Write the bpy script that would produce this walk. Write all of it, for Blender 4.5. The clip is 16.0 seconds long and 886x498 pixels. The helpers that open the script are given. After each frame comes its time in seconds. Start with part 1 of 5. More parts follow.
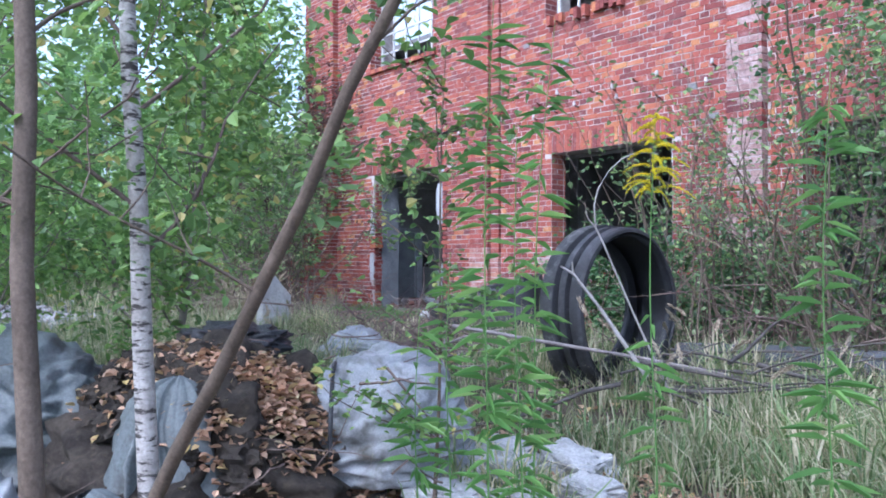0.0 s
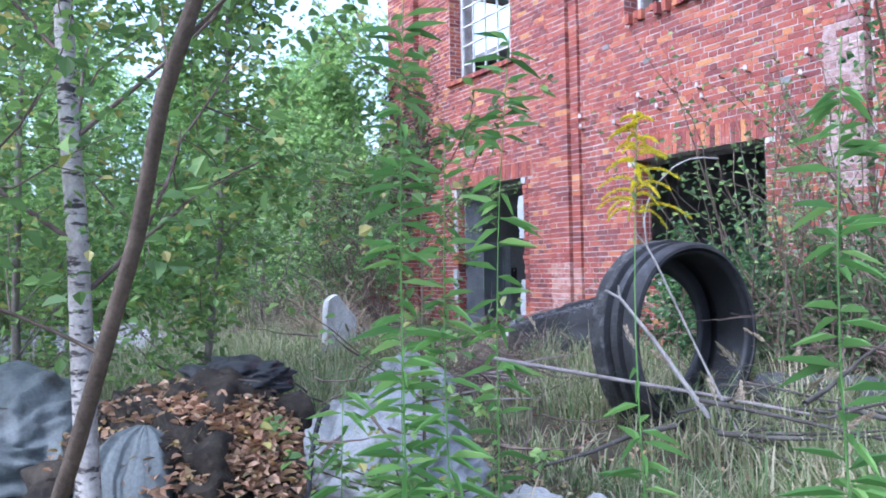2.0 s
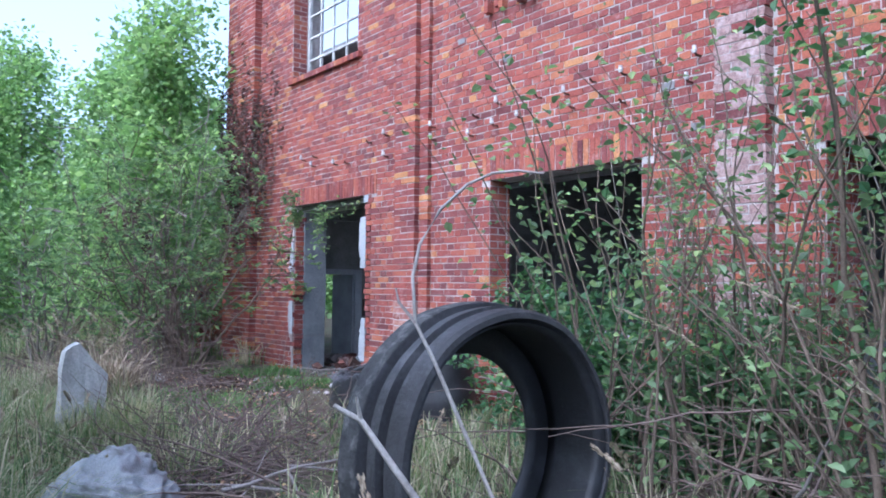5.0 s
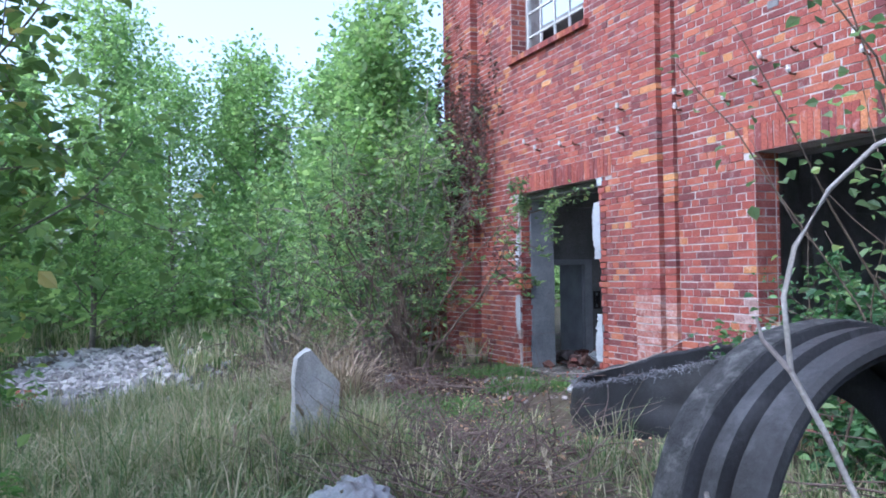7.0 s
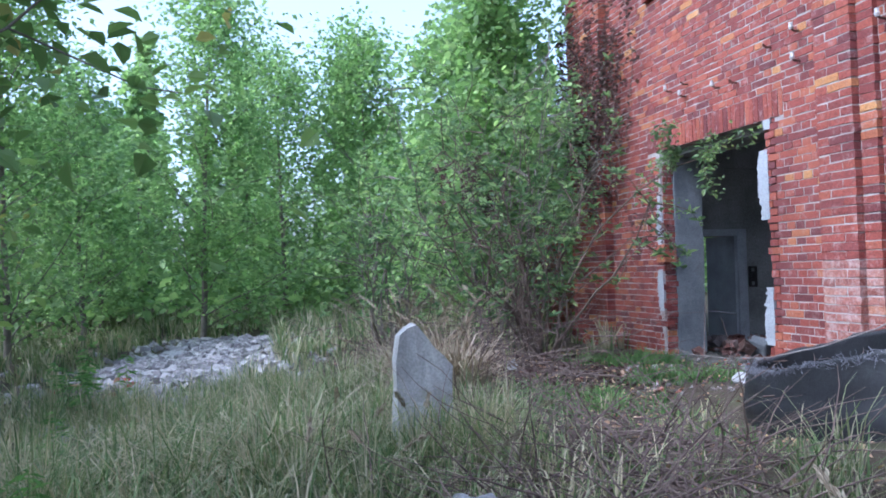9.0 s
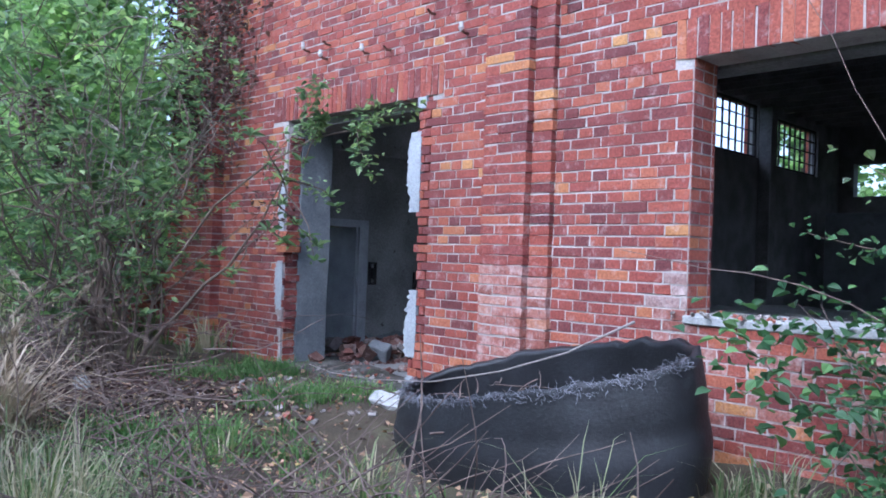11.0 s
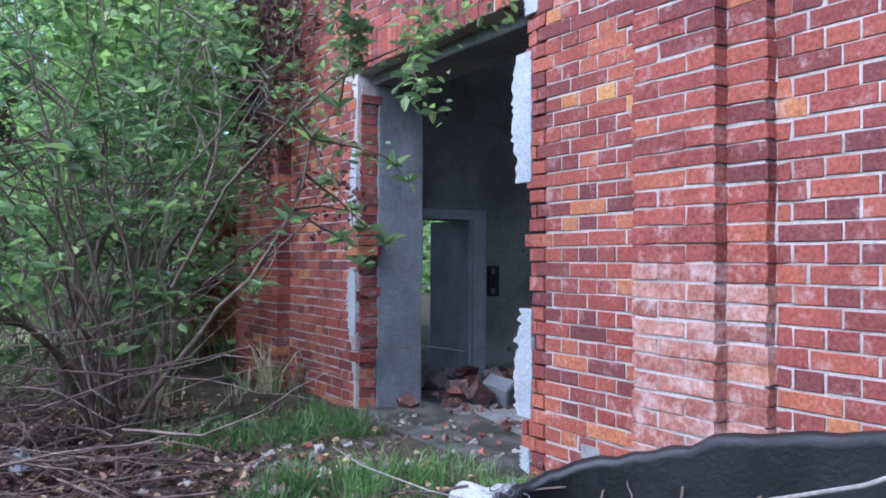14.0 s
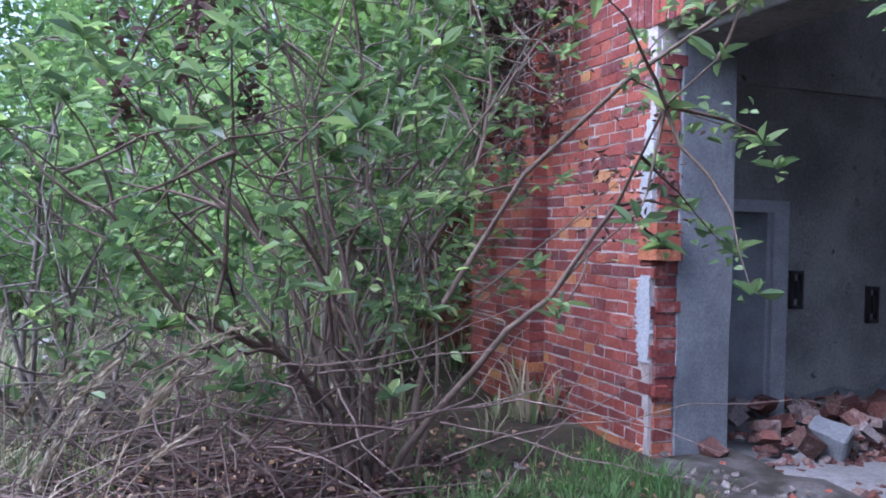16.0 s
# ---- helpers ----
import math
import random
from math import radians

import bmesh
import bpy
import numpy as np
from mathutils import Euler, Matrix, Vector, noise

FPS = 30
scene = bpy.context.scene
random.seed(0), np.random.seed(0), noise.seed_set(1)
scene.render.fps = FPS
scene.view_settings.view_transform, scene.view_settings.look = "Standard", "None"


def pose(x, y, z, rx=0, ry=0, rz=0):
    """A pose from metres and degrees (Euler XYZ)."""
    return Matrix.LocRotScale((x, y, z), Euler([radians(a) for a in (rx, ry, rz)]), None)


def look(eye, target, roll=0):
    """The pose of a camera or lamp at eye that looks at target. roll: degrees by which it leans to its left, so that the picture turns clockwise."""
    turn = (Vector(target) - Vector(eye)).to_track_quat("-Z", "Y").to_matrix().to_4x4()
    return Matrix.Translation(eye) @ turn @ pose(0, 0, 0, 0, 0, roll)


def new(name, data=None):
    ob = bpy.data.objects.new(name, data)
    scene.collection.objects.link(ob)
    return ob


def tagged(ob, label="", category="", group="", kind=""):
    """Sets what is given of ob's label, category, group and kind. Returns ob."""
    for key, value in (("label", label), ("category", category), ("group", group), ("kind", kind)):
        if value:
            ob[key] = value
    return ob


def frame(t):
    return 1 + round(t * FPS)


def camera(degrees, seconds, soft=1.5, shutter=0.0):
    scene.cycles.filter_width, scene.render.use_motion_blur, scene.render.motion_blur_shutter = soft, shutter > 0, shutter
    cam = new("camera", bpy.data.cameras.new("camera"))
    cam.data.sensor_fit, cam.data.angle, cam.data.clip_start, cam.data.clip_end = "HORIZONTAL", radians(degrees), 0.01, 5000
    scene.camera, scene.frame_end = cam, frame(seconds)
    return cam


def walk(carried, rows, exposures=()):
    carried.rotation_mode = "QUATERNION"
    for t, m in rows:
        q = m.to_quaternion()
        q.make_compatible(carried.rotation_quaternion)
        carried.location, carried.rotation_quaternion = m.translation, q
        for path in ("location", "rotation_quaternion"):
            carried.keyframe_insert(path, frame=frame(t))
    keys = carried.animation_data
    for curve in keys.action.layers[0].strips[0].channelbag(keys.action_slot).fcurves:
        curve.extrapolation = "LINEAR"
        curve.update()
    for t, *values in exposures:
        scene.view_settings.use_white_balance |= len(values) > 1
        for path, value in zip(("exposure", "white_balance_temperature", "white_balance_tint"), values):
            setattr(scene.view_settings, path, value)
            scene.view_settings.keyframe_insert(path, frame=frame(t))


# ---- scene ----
cam = camera(58.0, 16.0, soft=1.8)
PATH = [
    (0.0, 10.740, -8.521, 0.900, 90.71, -0.10, 51.48),
    (0.5, 10.473, -8.272, 0.853, 90.74, -0.17, 48.42),
    (1.0, 10.439, -8.069, 0.823, 91.07, 0.16, 48.27),
    (1.5, 10.518, -7.858, 0.927, 90.51, 1.58, 53.95),
    (2.0, 10.633, -7.756, 0.984, 91.58, 1.01, 59.70),
    (2.5, 10.357, -7.596, 0.905, 92.90, 1.21, 61.20),
    (3.0, 9.968, -7.298, 1.044, 91.63, 0.42, 59.12),
    (3.5, 9.621, -6.767, 1.164, 92.54, 0.11, 56.16),
    (4.0, 9.312, -6.414, 1.188, 92.47, -0.47, 51.51),
    (5.2, 9.240, -5.770, 1.250, 92.90, -0.60, 52.50),
    (6.5, 8.439, -5.753, 1.301, 94.03, -0.58, 56.52),
    (7.0, 8.341, -5.551, 1.342, 91.79, 0.81, 67.49),
    (7.5, 8.347, -5.413, 1.304, 91.70, 2.18, 76.18),
    (8.0, 7.899, -5.360, 1.125, 91.77, 1.82, 76.86),
    (10.5, 5.699, -4.766, 1.053, 90.15, -1.62, 59.62),
    (11.0, 5.163, -4.627, 1.108, 90.66, -2.09, 46.19),
    (11.5, 4.837, -4.140, 1.165, 91.04, -2.40, 38.34),
    (12.0, 4.730, -3.685, 1.111, 92.17, -2.24, 37.29),
    (12.5, 4.573, -3.379, 1.182, 91.83, -1.44, 40.59),
    (13.0, 4.189, -3.090, 1.057, 92.35, -1.66, 45.96),
    (13.5, 3.942, -2.951, 1.094, 91.59, -1.19, 52.41),
    (14.0, 3.372, -2.662, 1.078, 90.80, -0.31, 57.84),
    (14.5, 3.004, -2.602, 1.118, 90.65, -0.38, 61.43),
    (15.0, 2.600, -2.661, 1.154, 90.05, -0.55, 64.23),
    (15.5, 2.338, -2.700, 1.132, 90.70, -0.91, 67.31),
    (16.0, 1.926, -2.773, 1.215, 89.20, -1.30, 70.08),
]
walk(cam, [(t, pose(x, y, z, rx, ry, rz)) for t, x, y, z, rx, ry, rz in PATH], [(0.0, 1.75, 4980, 16), (2.5, 1.9, 4940, 16), (3.0, 1.78, 4900, 16), (4.0, 1.65, 4850, 15), (8.0, 1.6, 5000, 14), (10.5, 1.55, 4820, 14), (13.0, 1.7, 4860, 14), (14.5, 1.65, 4880, 16), (16.0, 1.95, 4920, 25)])

# ---- light ----
world = bpy.data.worlds.new("overcast_sky")
world.use_nodes = True
scene.world = world
wn = world.node_tree
sky = wn.nodes.new("ShaderNodeTexSky")
sky.sky_type, sky.sun_disc = "NISHITA", False
sky.sun_elevation, sky.sun_rotation = radians(48), radians(168)
sky.dust_density, sky.air_density, sky.ozone_density = 4.0, 1.0, 1.0
soft_sky = wn.nodes.new("ShaderNodeHueSaturation")
soft_sky.inputs["Saturation"].default_value = 0.6
wn.links.new(sky.outputs["Color"], soft_sky.inputs["Color"])
bg = wn.nodes["Background"]
wn.links.new(soft_sky.outputs["Color"], bg.inputs["Color"])
bg.inputs["Strength"].default_value = 0.15
sun = new("sun", bpy.data.lights.new("sun", "SUN"))
sun.data.energy, sun.data.angle, sun.data.color = 0.5, radians(30), (1.0, 0.97, 0.93)
sun.matrix_world = look((0, 0, 0), (-0.14, 0.64, -0.75))

# ---- materials ----


def material(name):
    m = bpy.data.materials.new(name)
    m.use_nodes = True
    return m, m.node_tree.nodes, m.node_tree.links, m.node_tree.nodes["Principled BSDF"]


def ramp(nodes, stops, interp="LINEAR"):
    r = nodes.new("ShaderNodeValToRGB")
    r.color_ramp.interpolation = interp
    while len(r.color_ramp.elements) < len(stops):
        r.color_ramp.elements.new(0.5)
    for e, (p, c) in zip(r.color_ramp.elements, stops):
        e.position, e.color = p, (*c, 1)
    return r


def noise_tex(nodes, links, scale, detail=4.0, rough=0.6):
    co = nodes.new("ShaderNodeTexCoord")
    n = nodes.new("ShaderNodeTexNoise")
    n.inputs["Scale"].default_value, n.inputs["Detail"].default_value, n.inputs["Roughness"].default_value = scale, detail, rough
    geo = nodes.new("ShaderNodeNewGeometry")
    links.new(geo.outputs["Position"], n.inputs["Vector"])
    return n


def mix(nodes, links, a, b, fac, mode="MIX"):
    m = nodes.new("ShaderNodeMix")
    m.data_type, m.blend_type = "RGBA", mode
    for sock, v in ((m.inputs[0], fac), (m.inputs[6], a), (m.inputs[7], b)):
        if hasattr(v, "links"):
            links.new(v, sock)
        else:
            sock.default_value = v if sock == m.inputs[0] else (*v, 1)
    return m.outputs[2]


def surface(name, stops, scale=6.0, fine=60.0, rough=0.85, bump=0.3, bump_size=0.01, metal=0.0, stain=None, spec=0.3, stretch=None):
    """Two scales of noise over a colour ramp, with relief."""
    m, n, l, b = material(name)
    big, small = noise_tex(n, l, scale), noise_tex(n, l, fine, 6.0, 0.7)
    r = ramp(n, stops)
    l.new(big.outputs["Fac"], r.inputs["Fac"])
    g = ramp(n, [(0.3, (0.62, 0.62, 0.62)), (0.7, (1.15, 1.15, 1.15))])
    l.new(small.outputs["Fac"], g.inputs["Fac"])
    col = mix(n, l, r.outputs["Color"], g.outputs["Color"], 1.0, "MULTIPLY")
    if stain:
        colour, lo, hi, sc = stain
        st = noise_tex(n, l, sc, 5.0, 0.65)
        if stretch:
            sv = n.new("ShaderNodeVectorMath")
            sv.operation = "MULTIPLY"
            sv.inputs[1].default_value = stretch
            l.new(st.inputs["Vector"].links[0].from_socket, sv.inputs[0])
            l.new(sv.outputs[0], st.inputs["Vector"])
        sr = ramp(n, [(lo, (0, 0, 0)), (hi, (1, 1, 1))])
        l.new(st.outputs["Fac"], sr.inputs["Fac"])
        col = mix(n, l, col, colour, sr.outputs["Color"])
    l.new(col, b.inputs["Base Color"])
    b.inputs["Roughness"].default_value, b.inputs["Metallic"].default_value = rough, metal
    b.inputs["Specular IOR Level"].default_value = spec
    bp = n.new("ShaderNodeBump")
    bp.inputs["Strength"].default_value, bp.inputs["Distance"].default_value = bump, bump_size
    l.new(small.outputs["Fac"], bp.inputs["Height"])
    l.new(bp.outputs["Normal"], b.inputs["Normal"])
    return m


def varied(name, stops, by_island=True, rough=0.85, bump=0.4, soot=0.5, pale=0.0):
    """Pieces that differ one from another: bricks, stones."""
    m, n, l, b = material(name)
    if by_island:
        src = n.new("ShaderNodeNewGeometry").outputs["Random Per Island"]
    else:
        src = n.new("ShaderNodeObjectInfo").outputs["Random"]
    r = ramp(n, stops)
    l.new(src, r.inputs["Fac"])
    fine, wide = noise_tex(n, l, 55.0, 6.0, 0.7), noise_tex(n, l, 2.2, 5.0, 0.65)
    g = ramp(n, [(0.32, (0.42, 0.38, 0.4)), (0.62, (1.12, 1.1, 1.06))])
    l.new(fine.outputs["Fac"], g.inputs["Fac"])
    col = mix(n, l, r.outputs["Color"], g.outputs["Color"], 0.9, "MULTIPLY")
    w = ramp(n, [(0.36, (0.62, 0.5, 0.52)), (0.6, (1.0, 1.0, 1.0))])
    l.new(wide.outputs["Fac"], w.inputs["Fac"])
    col = mix(n, l, col, w.outputs["Color"], soot, "MULTIPLY")
    chalk = noise_tex(n, l, 9.0, 8.0, 0.75)
    cr = ramp(n, [(0.54 - 0.14 * pale, (0, 0, 0)), (0.72 - 0.1 * pale, (1, 1, 1))])
    l.new(chalk.outputs["Fac"], cr.inputs["Fac"])
    fac = n.new("ShaderNodeMath")
    fac.operation = "MULTIPLY"
    fac.inputs[1].default_value = 0.48 + 0.34 * pale
    l.new(cr.outputs["Color"], fac.inputs[0])
    col = mix(n, l, col, (0.62, 0.5, 0.47), fac.outputs[0])
    l.new(col, b.inputs["Base Color"])
    b.inputs["Roughness"].default_value = rough
    b.inputs["Specular IOR Level"].default_value = 0.25
    bp = n.new("ShaderNodeBump")
    bp.inputs["Strength"].default_value, bp.inputs["Distance"].default_value = bump, 0.006
    l.new(fine.outputs["Fac"], bp.inputs["Height"])
    l.new(bp.outputs["Normal"], b.inputs["Normal"])
    return m


def foliage(name, stops, rough=0.5, through_light=0.35, keep=0.8):
    m, n, l, b = material(name)
    geo = n.new("ShaderNodeNewGeometry")
    grey = lambda c: tuple(v * keep + (1 - keep) * sum(c) / 3 for v in c)
    r = ramp(n, [(p, grey(c)) for p, c in stops])
    l.new(geo.outputs["Random Per Island"], r.inputs["Fac"])
    patch = noise_tex(n, l, 1.1, 3.0, 0.6)
    g = ramp(n, [(0.35, (0.7, 0.75, 0.7)), (0.65, (1.2, 1.15, 1.1))])
    l.new(patch.outputs["Fac"], g.inputs["Fac"])
    col = mix(n, l, r.outputs["Color"], g.outputs["Color"], 1.0, "MULTIPLY")
    l.new(col, b.inputs["Base Color"])
    b.inputs["Roughness"].default_value = rough
    b.inputs["Specular IOR Level"].default_value = 0.35
    tl = n.new("ShaderNodeBsdfTranslucent")
    l.new(mix(n, l, col, (1.1, 1.2, 0.85), 1.0, "MULTIPLY"), tl.inputs["Color"])
    mx = n.new("ShaderNodeMixShader")
    mx.inputs[0].default_value = through_light
    l.new(b.outputs[0], mx.inputs[1])
    l.new(tl.outputs[0], mx.inputs[2])
    l.new(mx.outputs[0], n["Material Output"].inputs["Surface"])
    return m


BRICKS = [(0.0, (0.15, 0.052, 0.054)), (0.18, (0.22, 0.066, 0.06)), (0.5, (0.29, 0.08, 0.062)), (0.8, (0.345, 0.105, 0.072)), (0.94, (0.4, 0.14, 0.08)), (0.975, (0.46, 0.2, 0.09)), (1.0, (0.53, 0.28, 0.11))]
PALE = [(0.0, (0.24, 0.09, 0.07)), (0.5, (0.34, 0.14, 0.11)), (0.85, (0.39, 0.2, 0.16)), (1.0, (0.46, 0.2, 0.08))]
brick_mat = varied("weathered_red_brick", BRICKS)
brick_piece_mat = varied("weathered_red_brick_piece", BRICKS, by_island=False)
pale_brick_mat = varied("limed_pink_brick", PALE, pale=0.5, soot=0.2)
white_brick_mat = varied("whitewashed_brick", [(0, (0.27, 0.16, 0.14)), (0.6, (0.36, 0.25, 0.23)), (1, (0.42, 0.33, 0.31))], pale=0.5, soot=0.6)
mortar_mat = surface("lime_mortar", [(0.3, (0.36, 0.32, 0.3)), (0.7, (0.58, 0.53, 0.5))], 3.0, 80.0, 0.95, 0.7, stain=((0.18, 0.12, 0.11), 0.54, 0.74, 2.6))
plaster_mat = surface("pale_grey_plaster", [(0.3, (0.31, 0.325, 0.34)), (0.7, (0.44, 0.455, 0.48))], 4.0, 70.0, 0.9, 0.4, stain=((0.3, 0.3, 0.3), 0.6, 0.75, 6.0))
cement_mat = surface("grey_cement_render", [(0.3, (0.13, 0.14, 0.15)), (0.7, (0.24, 0.25, 0.26))], 3.0, 60.0, 0.92, 0.4, stain=((0.1, 0.1, 0.1), 0.58, 0.75, 3.0))
dirty_cement_mat = surface("earthy_cement", [(0.3, (0.06, 0.052, 0.045)), (0.7, (0.16, 0.15, 0.14))], 4.0, 50.0, 0.95, 0.9, 0.02, stain=((0.05, 0.045, 0.035), 0.47, 0.6, 3.0))
inner_mat = surface("stained_interior_plaster", [(0.35, (0.17, 0.17, 0.165)), (0.65, (0.31, 0.31, 0.3))], 1.6, 40.0, 0.92, 0.4, stain=((0.08, 0.07, 0.07), 0.66, 0.72, 6.0))
soot_mat = surface("sooty_concrete", [(0.3, (0.16, 0.155, 0.155)), (0.7, (0.3, 0.295, 0.29))], 2.0, 30.0, 0.95, 0.4)
concrete_mat = surface("pale_weathered_concrete", [(0.3, (0.3, 0.3, 0.295)), (0.7, (0.45, 0.45, 0.435))], 4.0, 60.0, 0.9, 0.5, stain=((0.2, 0.2, 0.17), 0.6, 0.8, 5.0))
soil_mat = surface("leaf_littered_soil", [(0.25, (0.05, 0.038, 0.026)), (0.5, (0.09, 0.072, 0.048)), (0.75, (0.14, 0.12, 0.075))], 2.5, 45.0, 0.97, 0.9, 0.03, stain=((0.085, 0.1, 0.04), 0.52, 0.7, 1.3))
humus_mat = surface("dark_rooty_humus", [(0.3, (0.03, 0.024, 0.02)), (0.7, (0.1, 0.082, 0.064))], 7.0, 40.0, 0.98, 1.0, 0.04, stain=((0.11, 0.085, 0.06), 0.58, 0.7, 16.0))
rubber_mat = surface("dusty_black_rubber", [(0.3, (0.009, 0.009, 0.011)), (0.7, (0.024, 0.025, 0.03))], 3.0, 50.0, 0.47, 0.5, stain=((0.05, 0.053, 0.06), 0.58, 0.8, 2.2), spec=0.5)
sidewall_mat = surface("grey_dusty_rubber", [(0.3, (0.022, 0.022, 0.024)), (0.7, (0.055, 0.055, 0.06))], 3.0, 60.0, 0.66, 0.6, stain=((0.09, 0.09, 0.095), 0.55, 0.75, 7.0), spec=0.4)
dust_rubber_mat = surface("scuffed_rubber", [(0.3, (0.03, 0.03, 0.032)), (0.7, (0.085, 0.085, 0.087))], 6.0, 45.0, 0.85, 0.9, 0.02, stain=((0.15, 0.15, 0.145), 0.52, 0.72, 14.0))
cord_mat = surface("frayed_pale_cord", [(0.3, (0.13, 0.13, 0.145)), (0.7, (0.27, 0.27, 0.3))], 8.0, 90.0, 0.95)
sack_mat = surface("pale_woven_plastic", [(0.3, (0.24, 0.25, 0.26)), (0.7, (0.42, 0.43, 0.44))], 3.0, 120.0, 0.5, 0.5, 0.01, stain=((0.1, 0.095, 0.08), 0.52, 0.68, 4.0), spec=0.5)
tarp_mat = surface("grey_green_tarpaulin", [(0.3, (0.09, 0.105, 0.105)), (0.7, (0.18, 0.2, 0.2))], 3.0, 60.0, 0.6, 0.5, 0.012, stain=((0.05, 0.05, 0.045), 0.55, 0.7, 4.0), spec=0.5)
dark_cloth_mat = surface("black_plastic_sheet", [(0.3, (0.02, 0.02, 0.022)), (0.7, (0.05, 0.05, 0.055))], 4.0, 60.0, 0.5, 0.5)
stone_mat = surface("pale_limestone", [(0.3, (0.42, 0.44, 0.44)), (0.7, (0.6, 0.62, 0.62))], 5.0, 70.0, 0.9, 0.6, stain=((0.22, 0.24, 0.2), 0.6, 0.78, 6.0))
rubble_mat = varied("broken_rubble", [(0, (0.11, 0.1, 0.09)), (0.6, (0.24, 0.22, 0.2)), (0.85, (0.4, 0.38, 0.36)), (0.86, (0.3, 0.1, 0.07)), (1, (0.38, 0.13, 0.08))], soot=0.3)
gravel_mat = varied("pale_gravel", [(0, (0.2, 0.2, 0.2)), (0.5, (0.38, 0.38, 0.38)), (1, (0.55, 0.55, 0.54))], soot=0.2)
red_rubble_mat = varied("broken_brick_rubble", [(0, (0.1, 0.06, 0.05)), (0.5, (0.18, 0.075, 0.06)), (0.75, (0.2, 0.13, 0.11)), (1, (0.27, 0.25, 0.24))], soot=0.5)
pipe_mat = surface("dark_mossy_concrete", [(0.3, (0.05, 0.055, 0.06)), (0.7, (0.11, 0.115, 0.125))], 5.0, 70.0, 0.9, 0.5)
bark_mat = surface("brown_bark", [(0.3, (0.1, 0.075, 0.055)), (0.7, (0.19, 0.145, 0.11))], 6.0, 70.0, 0.9, 0.8, 0.01)
grey_bark_mat = surface("grey_bark", [(0.3, (0.15, 0.13, 0.11)), (0.7, (0.27, 0.24, 0.2))], 6.0, 70.0, 0.9, 0.7, 0.008)
birch_mat = surface("white_birch_bark", [(0.35, (0.3, 0.27, 0.245)), (0.6, (0.52, 0.485, 0.45))], 5.0, 50.0, 0.75, 0.7, 0.008, stain=((0.05, 0.042, 0.038), 0.53, 0.6, 6.0), stretch=(1.6, 1.6, 6.0))
bone_wood_mat = surface("bone_pale_wood", [(0.3, (0.27, 0.245, 0.225)), (0.7, (0.45, 0.42, 0.395))], 9.0, 80.0, 0.8)
twig_mat = surface("dry_twig", [(0.3, (0.09, 0.062, 0.055)), (0.7, (0.23, 0.175, 0.145))], 9.0, 80.0, 0.9)
pale_stick_mat = surface("bleached_wood", [(0.3, (0.2, 0.17, 0.16)), (0.7, (0.36, 0.32, 0.3))], 9.0, 80.0, 0.85)
rust_mat = surface("rusty_iron", [(0.3, (0.08, 0.035, 0.025)), (0.7, (0.16, 0.08, 0.055))], 9.0, 90.0, 0.85, 0.5)
dark_iron_mat = surface("dark_iron", [(0.3, (0.02, 0.02, 0.022)), (0.7, (0.05, 0.045, 0.045))], 9.0, 90.0, 0.7, 0.4)
sash_mat = surface("flaking_white_paint", [(0.3, (0.4, 0.4, 0.38)), (0.7, (0.62, 0.62, 0.6))], 9.0, 90.0, 0.8, 0.4)
porcelain_mat = surface("grimy_porcelain", [(0.3, (0.45, 0.42, 0.4)), (0.7, (0.7, 0.67, 0.65))], 20.0, 90.0, 0.4, 0.2)
wood_mat = surface("rotting_grey_wood", [(0.3, (0.055, 0.048, 0.043)), (0.7, (0.14, 0.125, 0.11))], 5.0, 80.0, 0.92, 0.6)
poplar_leaf = foliage("poplar_leaf", [(0, (0.11, 0.2, 0.055)), (0.6, (0.2, 0.34, 0.085)), (0.93, (0.29, 0.45, 0.11)), (0.96, (0.42, 0.38, 0.08)), (1, (0.48, 0.42, 0.12))], 0.45, 0.45)
far_leaf = foliage("woodland_leaf", [(0, (0.17, 0.29, 0.1)), (0.6, (0.3, 0.47, 0.16)), (1, (0.44, 0.6, 0.22))], 0.5, 0.55)
bush_leaf = foliage("dark_glossy_leaf", [(0, (0.09, 0.16, 0.075)), (0.55, (0.18, 0.3, 0.125)), (0.9, (0.3, 0.45, 0.17)), (1, (0.45, 0.6, 0.2))], 0.32, 0.56, 0.75)
birch_leaf = foliage("birch_leaf", [(0, (0.1, 0.19, 0.055)), (0.7, (0.19, 0.33, 0.085)), (0.9, (0.27, 0.43, 0.1)), (0.94, (0.46, 0.4, 0.1)), (1, (0.55, 0.47, 0.13))], 0.45, 0.42)
rod_leaf = foliage("goldenrod_leaf", [(0, (0.1, 0.24, 0.05)), (0.7, (0.18, 0.38, 0.08)), (1, (0.29, 0.48, 0.12))], 0.45, 0.4)
rod_flower = foliage("goldenrod_flower", [(0, (0.5, 0.4, 0.0)), (0.7, (0.7, 0.6, 0.0)), (1, (0.76, 0.69, 0.04))], 0.7, 0.35, 1.0)
ivy_leaf = foliage("climber_leaf", [(0, (0.045, 0.12, 0.05)), (0.7, (0.085, 0.21, 0.075)), (1, (0.18, 0.36, 0.1))], 0.35, 0.4)
dead_leaf = foliage("dead_purple_leaf", [(0, (0.07, 0.035, 0.035)), (0.7, (0.12, 0.06, 0.055)), (1, (0.18, 0.11, 0.08))], 0.85, 0.15)
